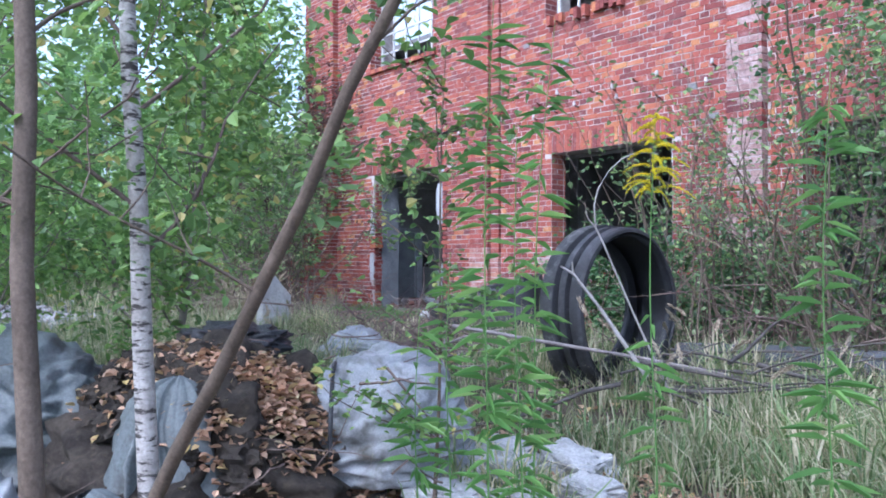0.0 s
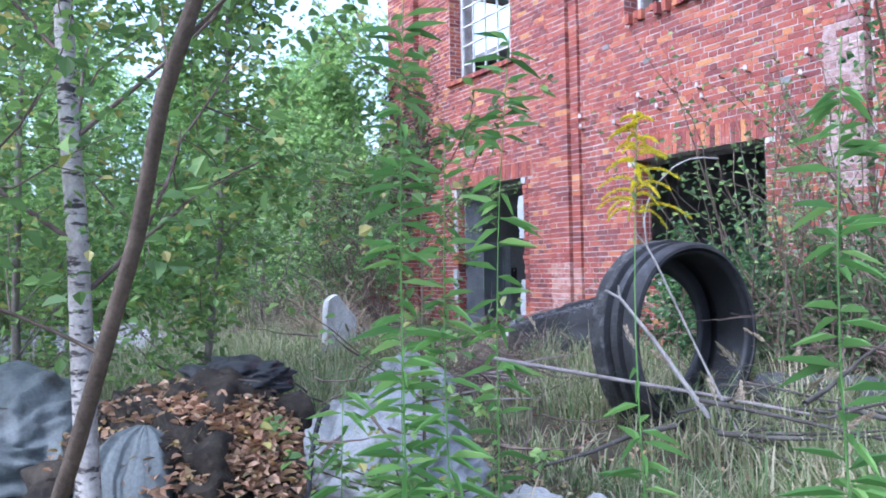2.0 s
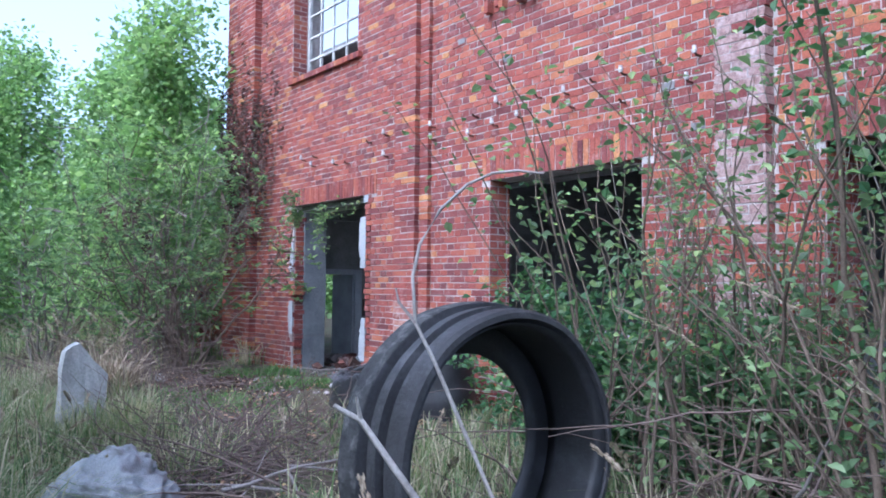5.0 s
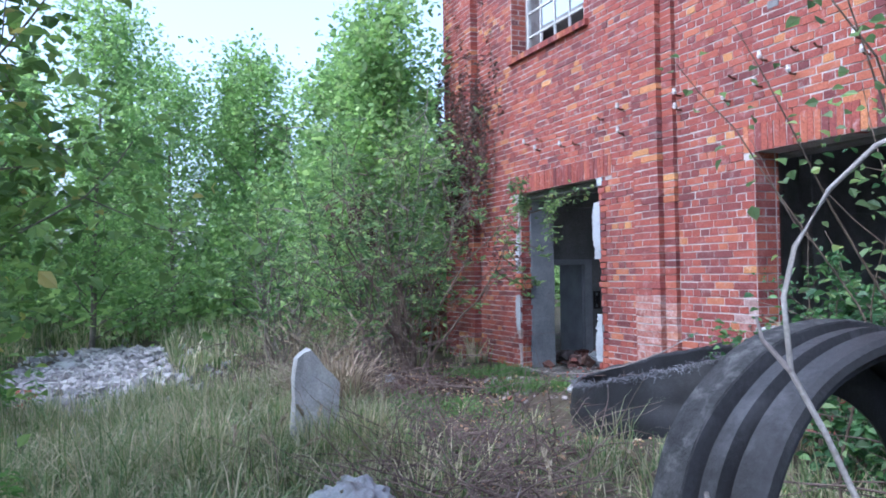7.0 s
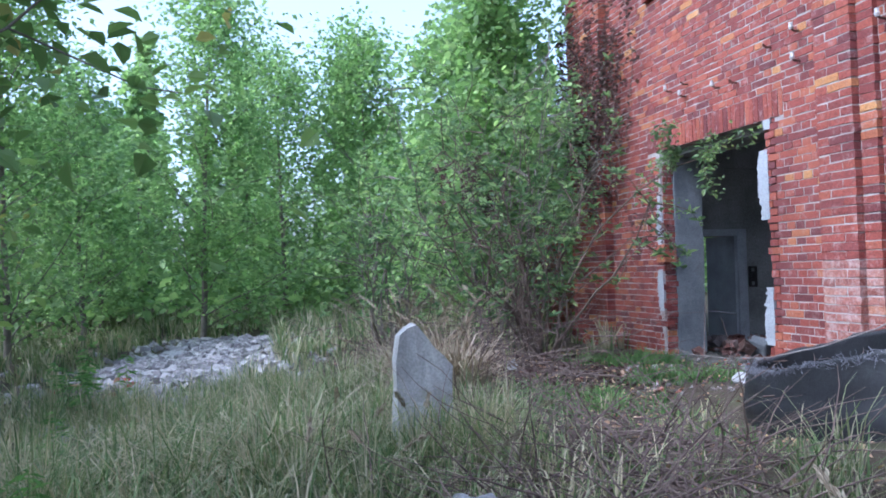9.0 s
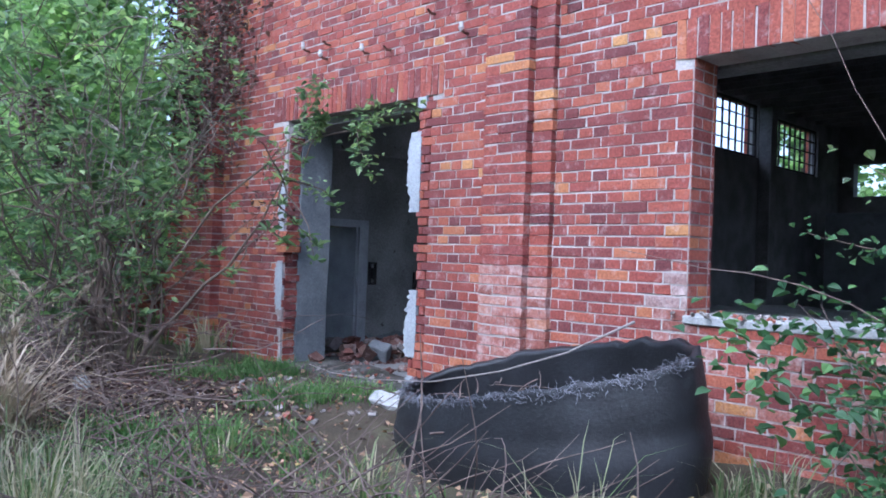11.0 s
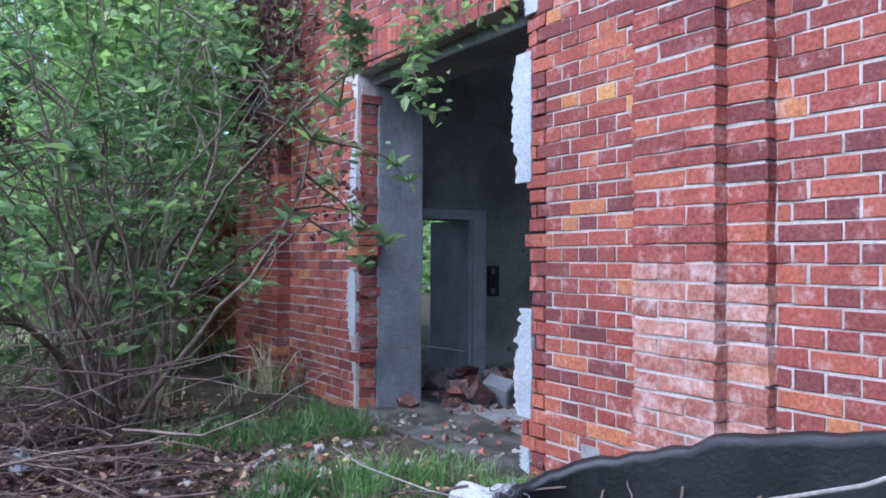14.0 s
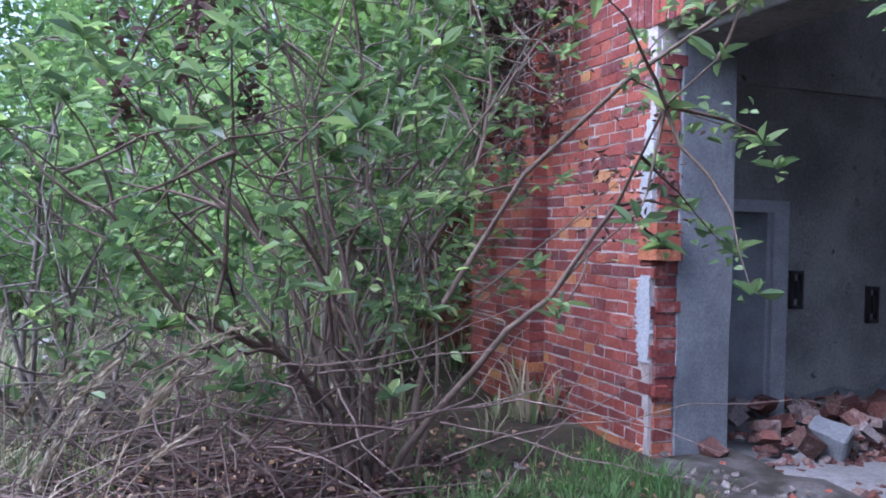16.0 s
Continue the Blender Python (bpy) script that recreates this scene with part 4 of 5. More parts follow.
for i in range(46):
    s = np.array([rng.uniform(-4.6, -2.7), -0.14, rng.uniform(1.6, 3.0)])
    w = wander(s, (rng.normal(0, 0.4), 0, 1.0), rng.uniform(1.2, 3.6), 12, 0.16, 0.02)
    w[:, 1] = -0.13 - 0.05 * rng.random(len(w))
    w[:, 0] = np.clip(w[:, 0], -4.75, -1.9 - 0.35 * np.clip(w[:, 2] - 2.6, 0, 4))
    runs.append(tube(w, np.linspace(0.007, 0.002, 13), 4))
    cp += list(w)
cp = np.array(cp)
part("stem_tangle", raw_mesh("stem_tangle", *join(runs), [twig_mat]), dc)
part("leaves", raw_mesh("leaves", *random_leaves(cp[rng.integers(0, len(cp), 4200)] + rng.normal(0, 0.06, (4200, 3)) * np.array([1, 0.4, 1]), 0.07, 0.6), [dead_leaf]), dc)


def goldenrod(base, height, label, flowers=True, leaves=70, lean=(0.0, 0.0), plume=0.45, floret=2400, arm=1.0, bloom=0.0075):
    x, y = base
    z = float(ground_z(x, y)) - 0.02
    g = anchor("goldenrod", (x, y, z), label, "wildflower", "goldenrod by the path")
    h = np.linspace(0, 1, 12)
    p = np.stack([x + lean[0] * h ** 2 + 0.015 * np.sin(h * 7), y + lean[1] * h ** 2, z + h * height], 1)
    part("stem", raw_mesh("stem", *tube(p, 0.0042 - 0.003 * h, 6), [rod_leaf], True), g)
    k = rng.uniform(0.18, 0.6 if flowers else 0.95, leaves)
    at = np.stack([np.interp(k, h, p[:, c]) for c in range(3)], 1)
    a = np.arange(leaves) * 2.4
    d = np.stack([np.cos(a), np.sin(a), rng.uniform(-0.25, 0.55, leaves)], 1)
    L = 0.115 * (1.15 - 0.5 * np.abs(k - 0.5)) * rng.uniform(0.75, 1.2, leaves)
    part("leaves", raw_mesh("leaves", *leaf_arrays(at, d, np.tile([0, 0, 1.0], (leaves, 1)) + rng.normal(0, 0.2, (leaves, 3)), L, L * 0.12, 0.3, 0.3), [rod_leaf]), g)
    if flowers:
        pts, sprigs = [], []
        for i in range(34):
            kk = 1 - plume / height * 0.9 * (i + rng.random()) / 34
            s = np.array([np.interp(kk, h, p[:, c]) for c in range(3)])
            an = rng.uniform(0, 2 * np.pi)
            ln = (0.1 + 0.3 * (1 - kk) / (plume / height)) * rng.uniform(0.7, 1.3) * arm
            u = np.linspace(0, 1, 9)
            arc = s + np.stack([np.cos(an) * ln * u, np.sin(an) * ln * u, ln * (0.55 * u - 0.75 * u ** 2)], 1)
            sprigs.append(tube(arc, 0.0008, 4))
            m = floret // 34
            q = rng.random(m) * 0.9 + 0.1
            pts.append(np.stack([np.interp(q, u, arc[:, c]) for c in range(3)], 1) + rng.normal(0, 0.0024, (m, 3)) * (1.3 - 0.7 * q[:, None]) + np.array([0, 0, 0.003]))
        part("flower_stalk", raw_mesh("flower_stalk", *join(sprigs), [rod_leaf]), g)
        part("plume", raw_mesh("plume", *small_leaves(np.concatenate(pts), bloom, 0.9), [rod_flower]), g, "bright yellow flower plume")
    return g


goldenrod((8.97, -6.15), 1.78, "tall goldenrod with arching yellow plumes", True, 26, (0.0, 0.0), 0.32, 20000, 0.4, 0.0032)
goldenrod((8.3, -6.55), 1.3, "leafy green goldenrod stem not yet in flower", False, 50)
goldenrod((8.82, -6.82), 2.15, "tall leafy green goldenrod stem not yet in flower", False, 120, (0.03, 0.0))
goldenrod((8.6, -6.4), 2.15, "tall leafy green goldenrod stem not yet in flower", False, 90, (0.1, 0.02))
goldenrod((8.88, -6.72), 1.75, "tall leafy green goldenrod stem not yet in flower", False, 70, (-0.06, 0.03))
goldenrod((8.5, -6.85), 1.1, "leafy green goldenrod stem not yet in flower", False, 60)
goldenrod((9.62, -6.2), 1.85, "leafy green goldenrod stem not yet in flower", False, 90)
for i in range(5):
    goldenrod((10.75 + rng.uniform(0, 0.6), -6.1 + rng.uniform(-0.6, 1.0)), rng.uniform(0.8, 1.4), "leafy green goldenrod stem not yet in flower", i % 5 == 0, 75)
for i in range(14):
    goldenrod((float(rng.uniform(-3, 5.2)), float(rng.uniform(-7.2, -6.0))), rng.uniform(0.5, 0.9), "short leafy goldenrod in the grass", False, 40)


def sapling(base, height, label, n, size, leaf, lean=(0, 0), width=0.85, twigs=12):
    x, y = base
    z = float(ground_z(x, y)) - 0.02
    s = anchor("sapling", (x, y, z), label, "sapling")
    h = np.linspace(0, 1, 12)
    p = np.stack([x + lean[0] * h + 0.02 * np.sin(h * 6), y + lean[1] * h, z + h * height], 1)
    ch, pts = [tube(p, 0.011 - 0.009 * h, 6)], [p[4:]]
    for i in range(twigs):
        k = rng.integers(2, 11)
        w = wander(p[k], rng.normal(0, 1, 3) * np.array([1, 1, 0.2]) + np.array([0, 0, 0.5]), height * 0.3 * rng.uniform(0.6, 1.2), 6, 0.12)
        ch.append(tube(w, np.linspace(0.004, 0.0015, 7), 4))
        pts.append(w[1:])
    pts = np.concatenate(pts)
    part("stem_tangle", raw_mesh("stem_tangle", *join(ch), [bark_mat], True), s)
    part("leaves", raw_mesh("leaves", *random_leaves(pts[rng.integers(0, len(pts), n)] + rng.normal(0, 0.03, (n, 3)), size, width), [leaf]), s)


sapling((7.75, -6.2), 2.25, "young birch sapling with yellowing leaves beside the path", 900, 0.05, birch_leaf, (0.1, 0.0), 0.8, 22)
sapling((4.17, -1.05), 1.7, "young poplar sapling with fresh green leaves in front of the window", 420, 0.05, ivy_leaf, (0.0, 0.0))
sapling((4.5, -1.25), 1.45, "young poplar sapling with fresh green leaves in front of the window", 520, 0.052, ivy_leaf, (0.05, 0.05))
sapling((4.25, -0.9), 1.2, "young poplar sapling with fresh green leaves in front of the window", 460, 0.05, ivy_leaf, (-0.05, 0.0))
sapling((4.7, -0.75), 1.35, "young poplar sapling with fresh green leaves in front of the window", 500, 0.05, ivy_leaf)

# climbing greenery and dry stems over the wall's foot beside the window
def tangle(x0, x1, y0, y1, ztop, stems, leaves_n, label, leaf, bark, size, thick=0.008):
    t = anchor("climber_tangle", ((x0 + x1) / 2, (y0 + y1) / 2, -0.1), label, "climber")
    ch, pts = [], []
    for i in range(stems):
        s = np.array([rng.uniform(x0, x1), rng.uniform(y0, y1), float(ground_z((x0 + x1) / 2, y0)) - 0.02])
        w = wander(s, (rng.normal(0, 0.3), rng.normal(0, 0.12), 1.0), ztop * rng.uniform(0.5, 1.15), 12, 0.12)
        w[:, 1] = np.minimum(w[:, 1], -0.1)
        ch.append(tube(w, np.linspace(thick * rng.uniform(0.5, 1.5), 0.002, 13), 5))
        pts.append(w[2:])
    pts = np.concatenate(pts)
    part("stem_tangle", raw_mesh("stem_tangle", *join(ch), [bark], True), t)
    if leaves_n:
        cl = pts[rng.integers(0, len(pts), leaves_n)] + rng.normal(0, 0.1, (leaves_n, 3))
        cl[:, 1] = np.minimum(cl[:, 1], -0.05)
        part("leaves", raw_mesh("leaves", *random_leaves(cl, size, 0.75), [leaf]), t)


tangle(4.2, 6.8, -1.5, -0.5, 1.45, 52, 9500, "dense green climber heap at the wall's foot", ivy_leaf, twig_mat, 0.075)
tangle(3.7, 5.2, -0.5, -0.2, 1.3, 14, 500, "green climber on the window ledge", ivy_leaf, twig_mat, 0.07)
tangle(5.6, 9.9, -2.6, -0.4, 2.8, 190, 7000, "tangle of dry grey stems and thin leaves beside the wall", bush_leaf, bark_mat, 0.06, 0.011)
tangle(7.4, 10.4, -2.4, -0.8, 4.6, 60, 8000, "tall leafy climbers hanging on dark stems beside the wall", ivy_leaf, bark_mat, 0.06, 0.014)
tangle(5.3, 7.4, -0.35, -0.1, 4.6, 22, 500, "thin climbing stems on the pale pier", bush_leaf, grey_bark_mat, 0.06, 0.007)
tangle(4.75, 5.8, -0.6, -0.25, 3.0, 9, 0, "bare arching climber stems on the wall", bush_leaf, twig_mat, 0.06, 0.008)

# ---- tyres ----


def lathe(profile, centre, axis_turn, segments=72, squash=(1, 1), seed=0, dents=0.0):
    """A ring swept from a closed profile of (radius, along-axis)."""
    prof = np.asarray(profile, float)
    m = len(prof)
    ang = np.linspace(0, 2 * np.pi, segments, endpoint=False)
    v = np.stack([prof[None, :, 1] + 0 * ang[:, None], prof[None, :, 0] * np.cos(ang)[:, None] * squash[0], prof[None, :, 0] * np.sin(ang)[:, None] * squash[1]], -1)
    c, s = math.cos(axis_turn), math.sin(axis_turn)
    v = np.stack([v[..., 0] * c - v[..., 1] * s, v[..., 0] * s + v[..., 1] * c, v[..., 2]], -1).reshape(-1, 3) + np.asarray(centre)
    if dents:
        v += np.array([noise.noise_vector(Vector(p) * 2.5 + Vector((seed, 0, 0))) for p in v]) * dents
    i, j = np.meshgrid(np.arange(segments), np.arange(m), indexing="ij")
    f = np.stack([i * m + j, ((i + 1) % segments) * m + j, ((i + 1) % segments) * m + (j + 1) % m, i * m + (j + 1) % m], -1).reshape(-1, 4)
    return v, f


R, W = 0.67, 0.185
tread = [(R - 0.05, -W), (R, -W + 0.01), (R + 0.008, -W * 0.9), (R + 0.008, -W * 0.28), (R - 0.045, -W * 0.24), (R - 0.045, -W * 0.04), (R - 0.004, W * 0.0), (R - 0.002, W * 0.3), (R - 0.05, W * 0.34), (R - 0.05, W * 0.5), (R - 0.012, W * 0.54), (R - 0.02, W * 0.9), (R - 0.035, W),
         (R - 0.06, W + 0.005), (R - 0.075, W * 0.7), (R - 0.08, 0.0), (R - 0.08, -W * 0.7)]
side = [(R - 0.04, -W + 0.01), (R - 0.06, -W - 0.02), (R - 0.14, -W - 0.035), (R - 0.22, -W - 0.01), (R - 0.23, -W + 0.02), (R - 0.14, -W), (R - 0.07, -W + 0.02)]
TY = (6.55, -3.45, 0.5)
ty = anchor("upright_tyre", (TY[0], TY[1], -0.15), "large cut black tyre standing upright in the weeds", "tyre")
part("tread", raw_mesh("tread", *lathe(tread, TY, radians(3), 96, (1.0, 1.0), 1, 0.02), [sidewall_mat], False), ty, "ribbed dusty grey tread band")
liner = [(R - 0.084, -W * 0.98), (R - 0.094, -W * 0.5), (R - 0.098, 0.0), (R - 0.094, W * 0.6), (R - 0.08, W * 0.98), (R - 0.076, W * 0.6), (R - 0.08, 0.0), (R - 0.078, -W * 0.6)]
part("inner_liner", raw_mesh("inner_liner", *lathe(liner, TY, radians(3), 96, (1.0, 1.0), 1, 0.02), [rubber_mat], True), ty, "black inner liner")
worn = [(R + 0.006, -W * 0.95), (R + 0.013, -W * 0.8), (R + 0.016, -W * 0.45), (R + 0.012, -W * 0.3), (R + 0.002, -W * 0.3), (R + 0.002, -W * 0.9)]
part("worn_rib", raw_mesh("worn_rib", *lathe(worn, TY, radians(3), 160, (1.0, 1.0), 1, 0.02), [dust_rubber_mat], False), ty, "scuffed pale grey outer rib")
part("sidewall", raw_mesh("sidewall", *lathe(side, TY, radians(3), 96, (1.0, 1.0), 1, 0.014), [rubber_mat], True), ty, "black sidewall")
part("torn_flap", from_bm("torn_flap", rough_box(6.75, 7.2, -3.2, -2.8, -0.1, -0.04, 0.08, 0.04, 0.01, 31), rubber_mat), ty, "torn flat rubber flap")


def tub(name, cx, cy, ax, ay, z_left, z_right, seed):
    n, m = 150, 25
    ang = np.linspace(0, 2 * np.pi, n, endpoint=False)
    r = np.random.default_rng(seed)
    rag_ = np.interp(np.arange(n), np.arange(0, n, 2), r.normal(0, 0.011, n // 2))
    rim = (z_left + z_right) / 2 + (z_right - z_left) / 2 * np.cos(ang) + rag_ + 0.13 * np.clip(np.sin(ang), 0, 1) - 0.13 * np.clip(-np.sin(ang), 0, 1)
    ch = []
    bulge = lambda k: 0.95 + 0.06 * math.sin(math.pi * k) + 0.012 * math.exp(-((k - 0.5) / 0.1) ** 2) - 0.008 * math.exp(-((k - 0.66) / 0.05) ** 2)
    v = []
    for k in np.linspace(0, 1, m):
        z = -0.36 + (rim + 0.36) * k
        v.append(np.stack([cx + ax * bulge(k) * np.cos(ang), cy + ay * bulge(k) * np.sin(ang), z], 1))
    for k in np.linspace(1, 0.1, m):
        z = -0.36 + (rim - 0.01 + 0.36) * k
        v.append(np.stack([cx + (ax - 0.045) * bulge(k) * np.cos(ang), cy + (ay - 0.045) * bulge(k) * np.sin(ang), z], 1))
    v = np.array(v)
    i, j = np.meshgrid(np.arange(2 * m - 1), np.arange(n), indexing="ij")
    f = np.stack([i * n + j, i * n + (j + 1) % n, (i + 1) * n + (j + 1) % n, (i + 1) * n + j], -1).reshape(-1, 4)
    flat = v.reshape(-1, 3)
    flat = flat + np.array([noise.noise_vector(Vector(p) * 2.2) for p in flat]) * 0.02
    return flat, f, v[m - 1]


lt = anchor("lying_tyre", (2.08, -0.85, -0.1), "huge cut black tyre lying against the brick wall", "tyre")
tv, tf, rimline = tub("casing", 2.06, -0.84, 1.1, 0.54, 0.26, 0.66, 5)
part("casing", raw_mesh("casing", tv, tf, [rubber_mat], True), lt)
fr = []
for i in range(260):
    j = int(rng.integers(76, 148))
    s = rimline[j] + rng.normal(0, 0.012, 3) + np.array([0, -0.015, 0])
    fr.append(tube(wander(s, (rng.normal(0, 0.8), -0.35, -0.25 + rng.normal(0, 0.4)), rng.uniform(0.02, 0.06), 4, 0.45, -0.05), np.linspace(0.0022, 0.0012, 5), 4))
for j in range(75, 149):
    q = rimline[j]
    for _ in range(4):
        k = np.array([0, -0.012, -rng.uniform(0.0, 0.07) * (0.5 + 0.5 * math.sin(j * 0.35) ** 2)])
        fr.append(tube(wander(q + k + rng.normal(0, 0.006, 3), (rng.normal(0.6, 0.8), -0.12, rng.normal(0, 0.5)), rng.uniform(0.03, 0.08), 5, 0.4), 0.0018, 4))
part("frayed_cord", raw_mesh("frayed_cord", *join(fr), [cord_mat]), lt, "pale frayed cord fibres along the torn rim")
thing("long_stick", raw_mesh("long_stick", *tube(np.array([(0.3, -1.27, 0.3), (0.55, -1.25, 0.27), (1.0, -1.22, 0.28), (1.5, -1.18, 0.33), (2.0, -1.1, 0.45), (2.4, -0.98, 0.6), (2.75, -0.85, 0.8)]), [0.002, 0.003, 0.003, 0.004, 0.005, 0.006, 0.008], 7), [pale_stick_mat], True), label="long thin peeled stick lying across a tyre", category="stick")

# ---- sacks and the heap of soil ----


def blob(centre, size, seed, amp=0.16, flat_base=True, detail=5, freq=1.6, crease=0.0):
    bm = bmesh.new()
    bmesh.ops.create_icosphere(bm, subdivisions=detail, radius=1.0)
    for v in bm.verts:
        p = v.co.copy()
        n = noise.noise(p * freq + Vector((seed * 7.3, seed, 0))) * amp + noise.noise(p * freq * 3.1 + Vector((seed, 3, 1))) * amp * 0.35
        if crease:
            w = noise.noise_vector(p * 1.3 + Vector((seed, 1, 2))) * 0.5
            q = Vector((p.x * 1.1 + w.x, p.y * 1.1 + w.y, p.z * 3.6 + w.z * 1.6))
            fold = 1 - 2 * abs(noise.noise(q * 1.5 + Vector((0, seed, 5))))
            n += crease * 0.55 * fold + crease * 0.22 * (1 - 2 * abs(noise.noise(q * 4.1 + Vector((seed, 0, 9)))))
        p *= 1 + n
        if flat_base and p.z < -0.35:
            p.z = -0.35 + (p.z + 0.35) * 0.15
        v.co = Vector((centre[0] + p.x * size[0], centre[1] + p.y * size[1], centre[2] + p.z * size[2]))
    return bm


def sack(name, centre, size, seed, mat, label, group, strap=True, flap=True, category="sack"):
    """A slumped bulk sack: wrinkled body, dark lifting straps and a folded mouth."""
    t = anchor(name, (centre[0], centre[1], centre[2] - size[2] * 0.35), label, category, group)
    part("sack_body", from_bm("sack_body", blob(centre, size, seed, 0.16, True, 6, 1.5, 0.24), mat, True), t)
    if flap:
        bm = blob((centre[0] - size[0] * 0.3, centre[1] + size[1] * 0.25, centre[2] + size[2] * 0.72), (size[0] * 0.5, size[1] * 0.45, size[2] * 0.4), seed + 3, 0.3, False, 5, 2.3, 0.3)
        part("sack_mouth", from_bm("sack_mouth", bm, mat, True), t, "crumpled open mouth of the sack")
    if strap:
        for k, a in ((0.15, 0.3), (0.55, -0.5)):
            u_ = np.linspace(-0.2, 2.4, 16)
            r_ = 1.03
            d_ = np.array([math.cos(a), math.sin(a)])
            p_ = np.stack([centre[0] + size[0] * (d_[0] * np.cos(u_) * r_ + k * d_[1]), centre[1] + size[1] * (d_[1] * np.cos(u_) * r_ - k * d_[0] - 0.1), centre[2] + size[2] * np.sin(u_) * r_ * 0.98], 1)
            part("strap", raw_mesh("strap", *tube(p_, 0.012, 5), [dark_cloth_mat]), t, "dark lifting strap")


HEAP = (6.45, -6.8)
heap = anchor("soil_pile", (HEAP[0], HEAP[1], -0.45), "heap of dark soil and rotting leaves between sacks", "soil heap")
part("soil", from_bm("soil", blob((*HEAP, -0.3), (1.0, 0.66, 0.66), 4, 0.3, True, 6, 2.6, 0.14), humus_mat, True), heap)
for i in range(120):
    a_, k_ = rng.uniform(0, 6.28), rng.uniform(0.2, 0.95)
    cx_, cy_ = HEAP[0] + 1.0 * k_ * math.cos(a_), HEAP[1] + 0.7 * k_ * math.sin(a_)
    sz_ = rng.uniform(0.03, 0.11)
    part("clod", from_bm("clod", blob((cx_, cy_, -0.3 + 0.68 * math.sqrt(max(0, 1 - k_ * k_)) * 0.95), (sz_ * 1.5, sz_ * 1.2, sz_), i, 0.6, False, 3, 2.4), humus_mat), heap)
sack("big_sack", (7.15, -6.06, -0.08), (0.37, 0.45, 0.42), 2, sack_mat, "collapsed pale woven bulk sack with dark straps", "sacks by the soil heap")
sack("big_sack", (4.3, -4.42, -0.16), (0.42, 0.36, 0.34), 8, sack_mat, "collapsed pale woven bulk sack in the grass", "sacks by the soil heap", False)
sack("tarpaulin", (5.5, -7.55, -0.15), (0.75, 0.55, 0.52), 5, tarp_mat, "crumpled grey-green tarpaulin over soil", "", False, False, "tarpaulin")


def draped_sheet(cx, cy, top, drop, reach, folds, seed, label):
    """A sheet hung over a lump: folds open out towards its hem."""
    n, m = 140, 16
    r = np.random.default_rng(seed)
    a = np.linspace(0, 2 * np.pi, n, endpoint=False)
    ph = np.cumsum(r.uniform(0.4, 1.6, n)) * 2 * np.pi / n * folds
    hem = reach * (1 + 0.18 * np.sin(a * 3 + seed) + r.normal(0, 0.02, n))
    rows = []
    for k in np.linspace(0.04, 1, m):
        rad = hem * (k ** 0.8) * (1 + 0.09 * k * np.sin(ph) * np.sin(a * 2 + seed) + 0.05 * k * np.sin(ph * 2.3))
        rows.append(np.stack([cx + rad * np.cos(a), cy + 0.8 * rad * np.sin(a), top - drop * k ** 1.5 + 0.03 * k * np.cos(ph * 1.7)], 1))
    v = np.array(rows).reshape(-1, 3)
    v = v + np.array([noise.noise_vector(Vector(p) * 3.2) + 0.5 * noise.noise_vector(Vector(p) * 8) for p in v]) * 0.08
    i, j = np.meshgrid(np.arange(m - 1), np.arange(n), indexing="ij")
    f = np.stack([i * n + j, (i + 1) * n + j, (i + 1) * n + (j + 1) % n, i * n + (j + 1) % n], -1).reshape(-1, 4)
    t = anchor("tarpaulin", (cx, cy, top - drop), label, "tarpaulin")
    part("sheet", raw_mesh("sheet", v, f, [tarp_mat], True), t)


draped_sheet(6.9, -7.15, 0.32, 0.8, 0.46, 8, 6, "crumpled grey-green tarpaulin over soil")
draped_sheet(7.35, -7.62, -0.06, 0.42, 0.36, 6, 9, "torn grey tarpaulin folded beside a birch")
sack("big_sack", (6.9, -8.05, -0.32), (0.42, 0.3, 0.3), 14, sack_mat, "dirty pale bulk sack with a dark strap", "sacks by the soil heap", True, False)
thing("plastic_rag", from_bm("plastic_rag", blob((7.55, -7.4, -0.38), (0.32, 0.22, 0.2), 9, 0.35, True, 5, 2.6, 0.3), sack_mat, True), label="torn pale plastic rag on the ground", category="plastic rag")
thing("plastic_sheet", from_bm("plastic_sheet", blob((6.2, -6.5, 0.4), (0.35, 0.25, 0.1), 11, 0.3, True, 5, 2.6, 0.3), dark_cloth_mat, True), label="crumpled black plastic sheet on the heap", category="plastic sheet")


def litter(cx, cy, sx, sy, n, size, zf, label, mat=None):
    x, y = rng.normal(cx, sx, n), rng.normal(cy, sy, n)
    z = zf(x, y) + rng.uniform(0.0, 0.03, n)
    d = rng.normal(0, 1, (n, 3))
    d[:, 2] *= 0.25
    nm = rng.normal(0, 0.35, (n, 3)) + np.array([0, 0, 1.0])
    L = size * rng.uniform(0.6, 1.3, n)
    thing("leaf_litter", raw_mesh("leaf_litter", *leaf_arrays(np.stack([x, y, z], 1), d, nm, L, L * 0.75, 0.3), [mat or litter_leaf]), label=label, category="leaf litter", kind="stuff")


heap_z = lambda x, y: -0.3 + 0.7 * np.sqrt(np.clip(1.05 - ((x - HEAP[0]) / 1.0) ** 2 - ((y - HEAP[1]) / 0.75) ** 2, 0.0, 1)) * 1.02
litter(7.15, -6.72, 0.26, 0.2, 1700, 0.055, lambda x, y: np.maximum(heap_z(x, y), ground_z(x, y)), "orange-brown fallen leaves on the soil heap")
litter(6.8, -6.9, 0.5, 0.35, 700, 0.05, lambda x, y: np.maximum(heap_z(x, y), ground_z(x, y)), "scattered brown leaves over the soil heap")
litter(8.0, -6.5, 1.3, 0.9, 8000, 0.05, ground_z, "brown fallen leaves on the ground")
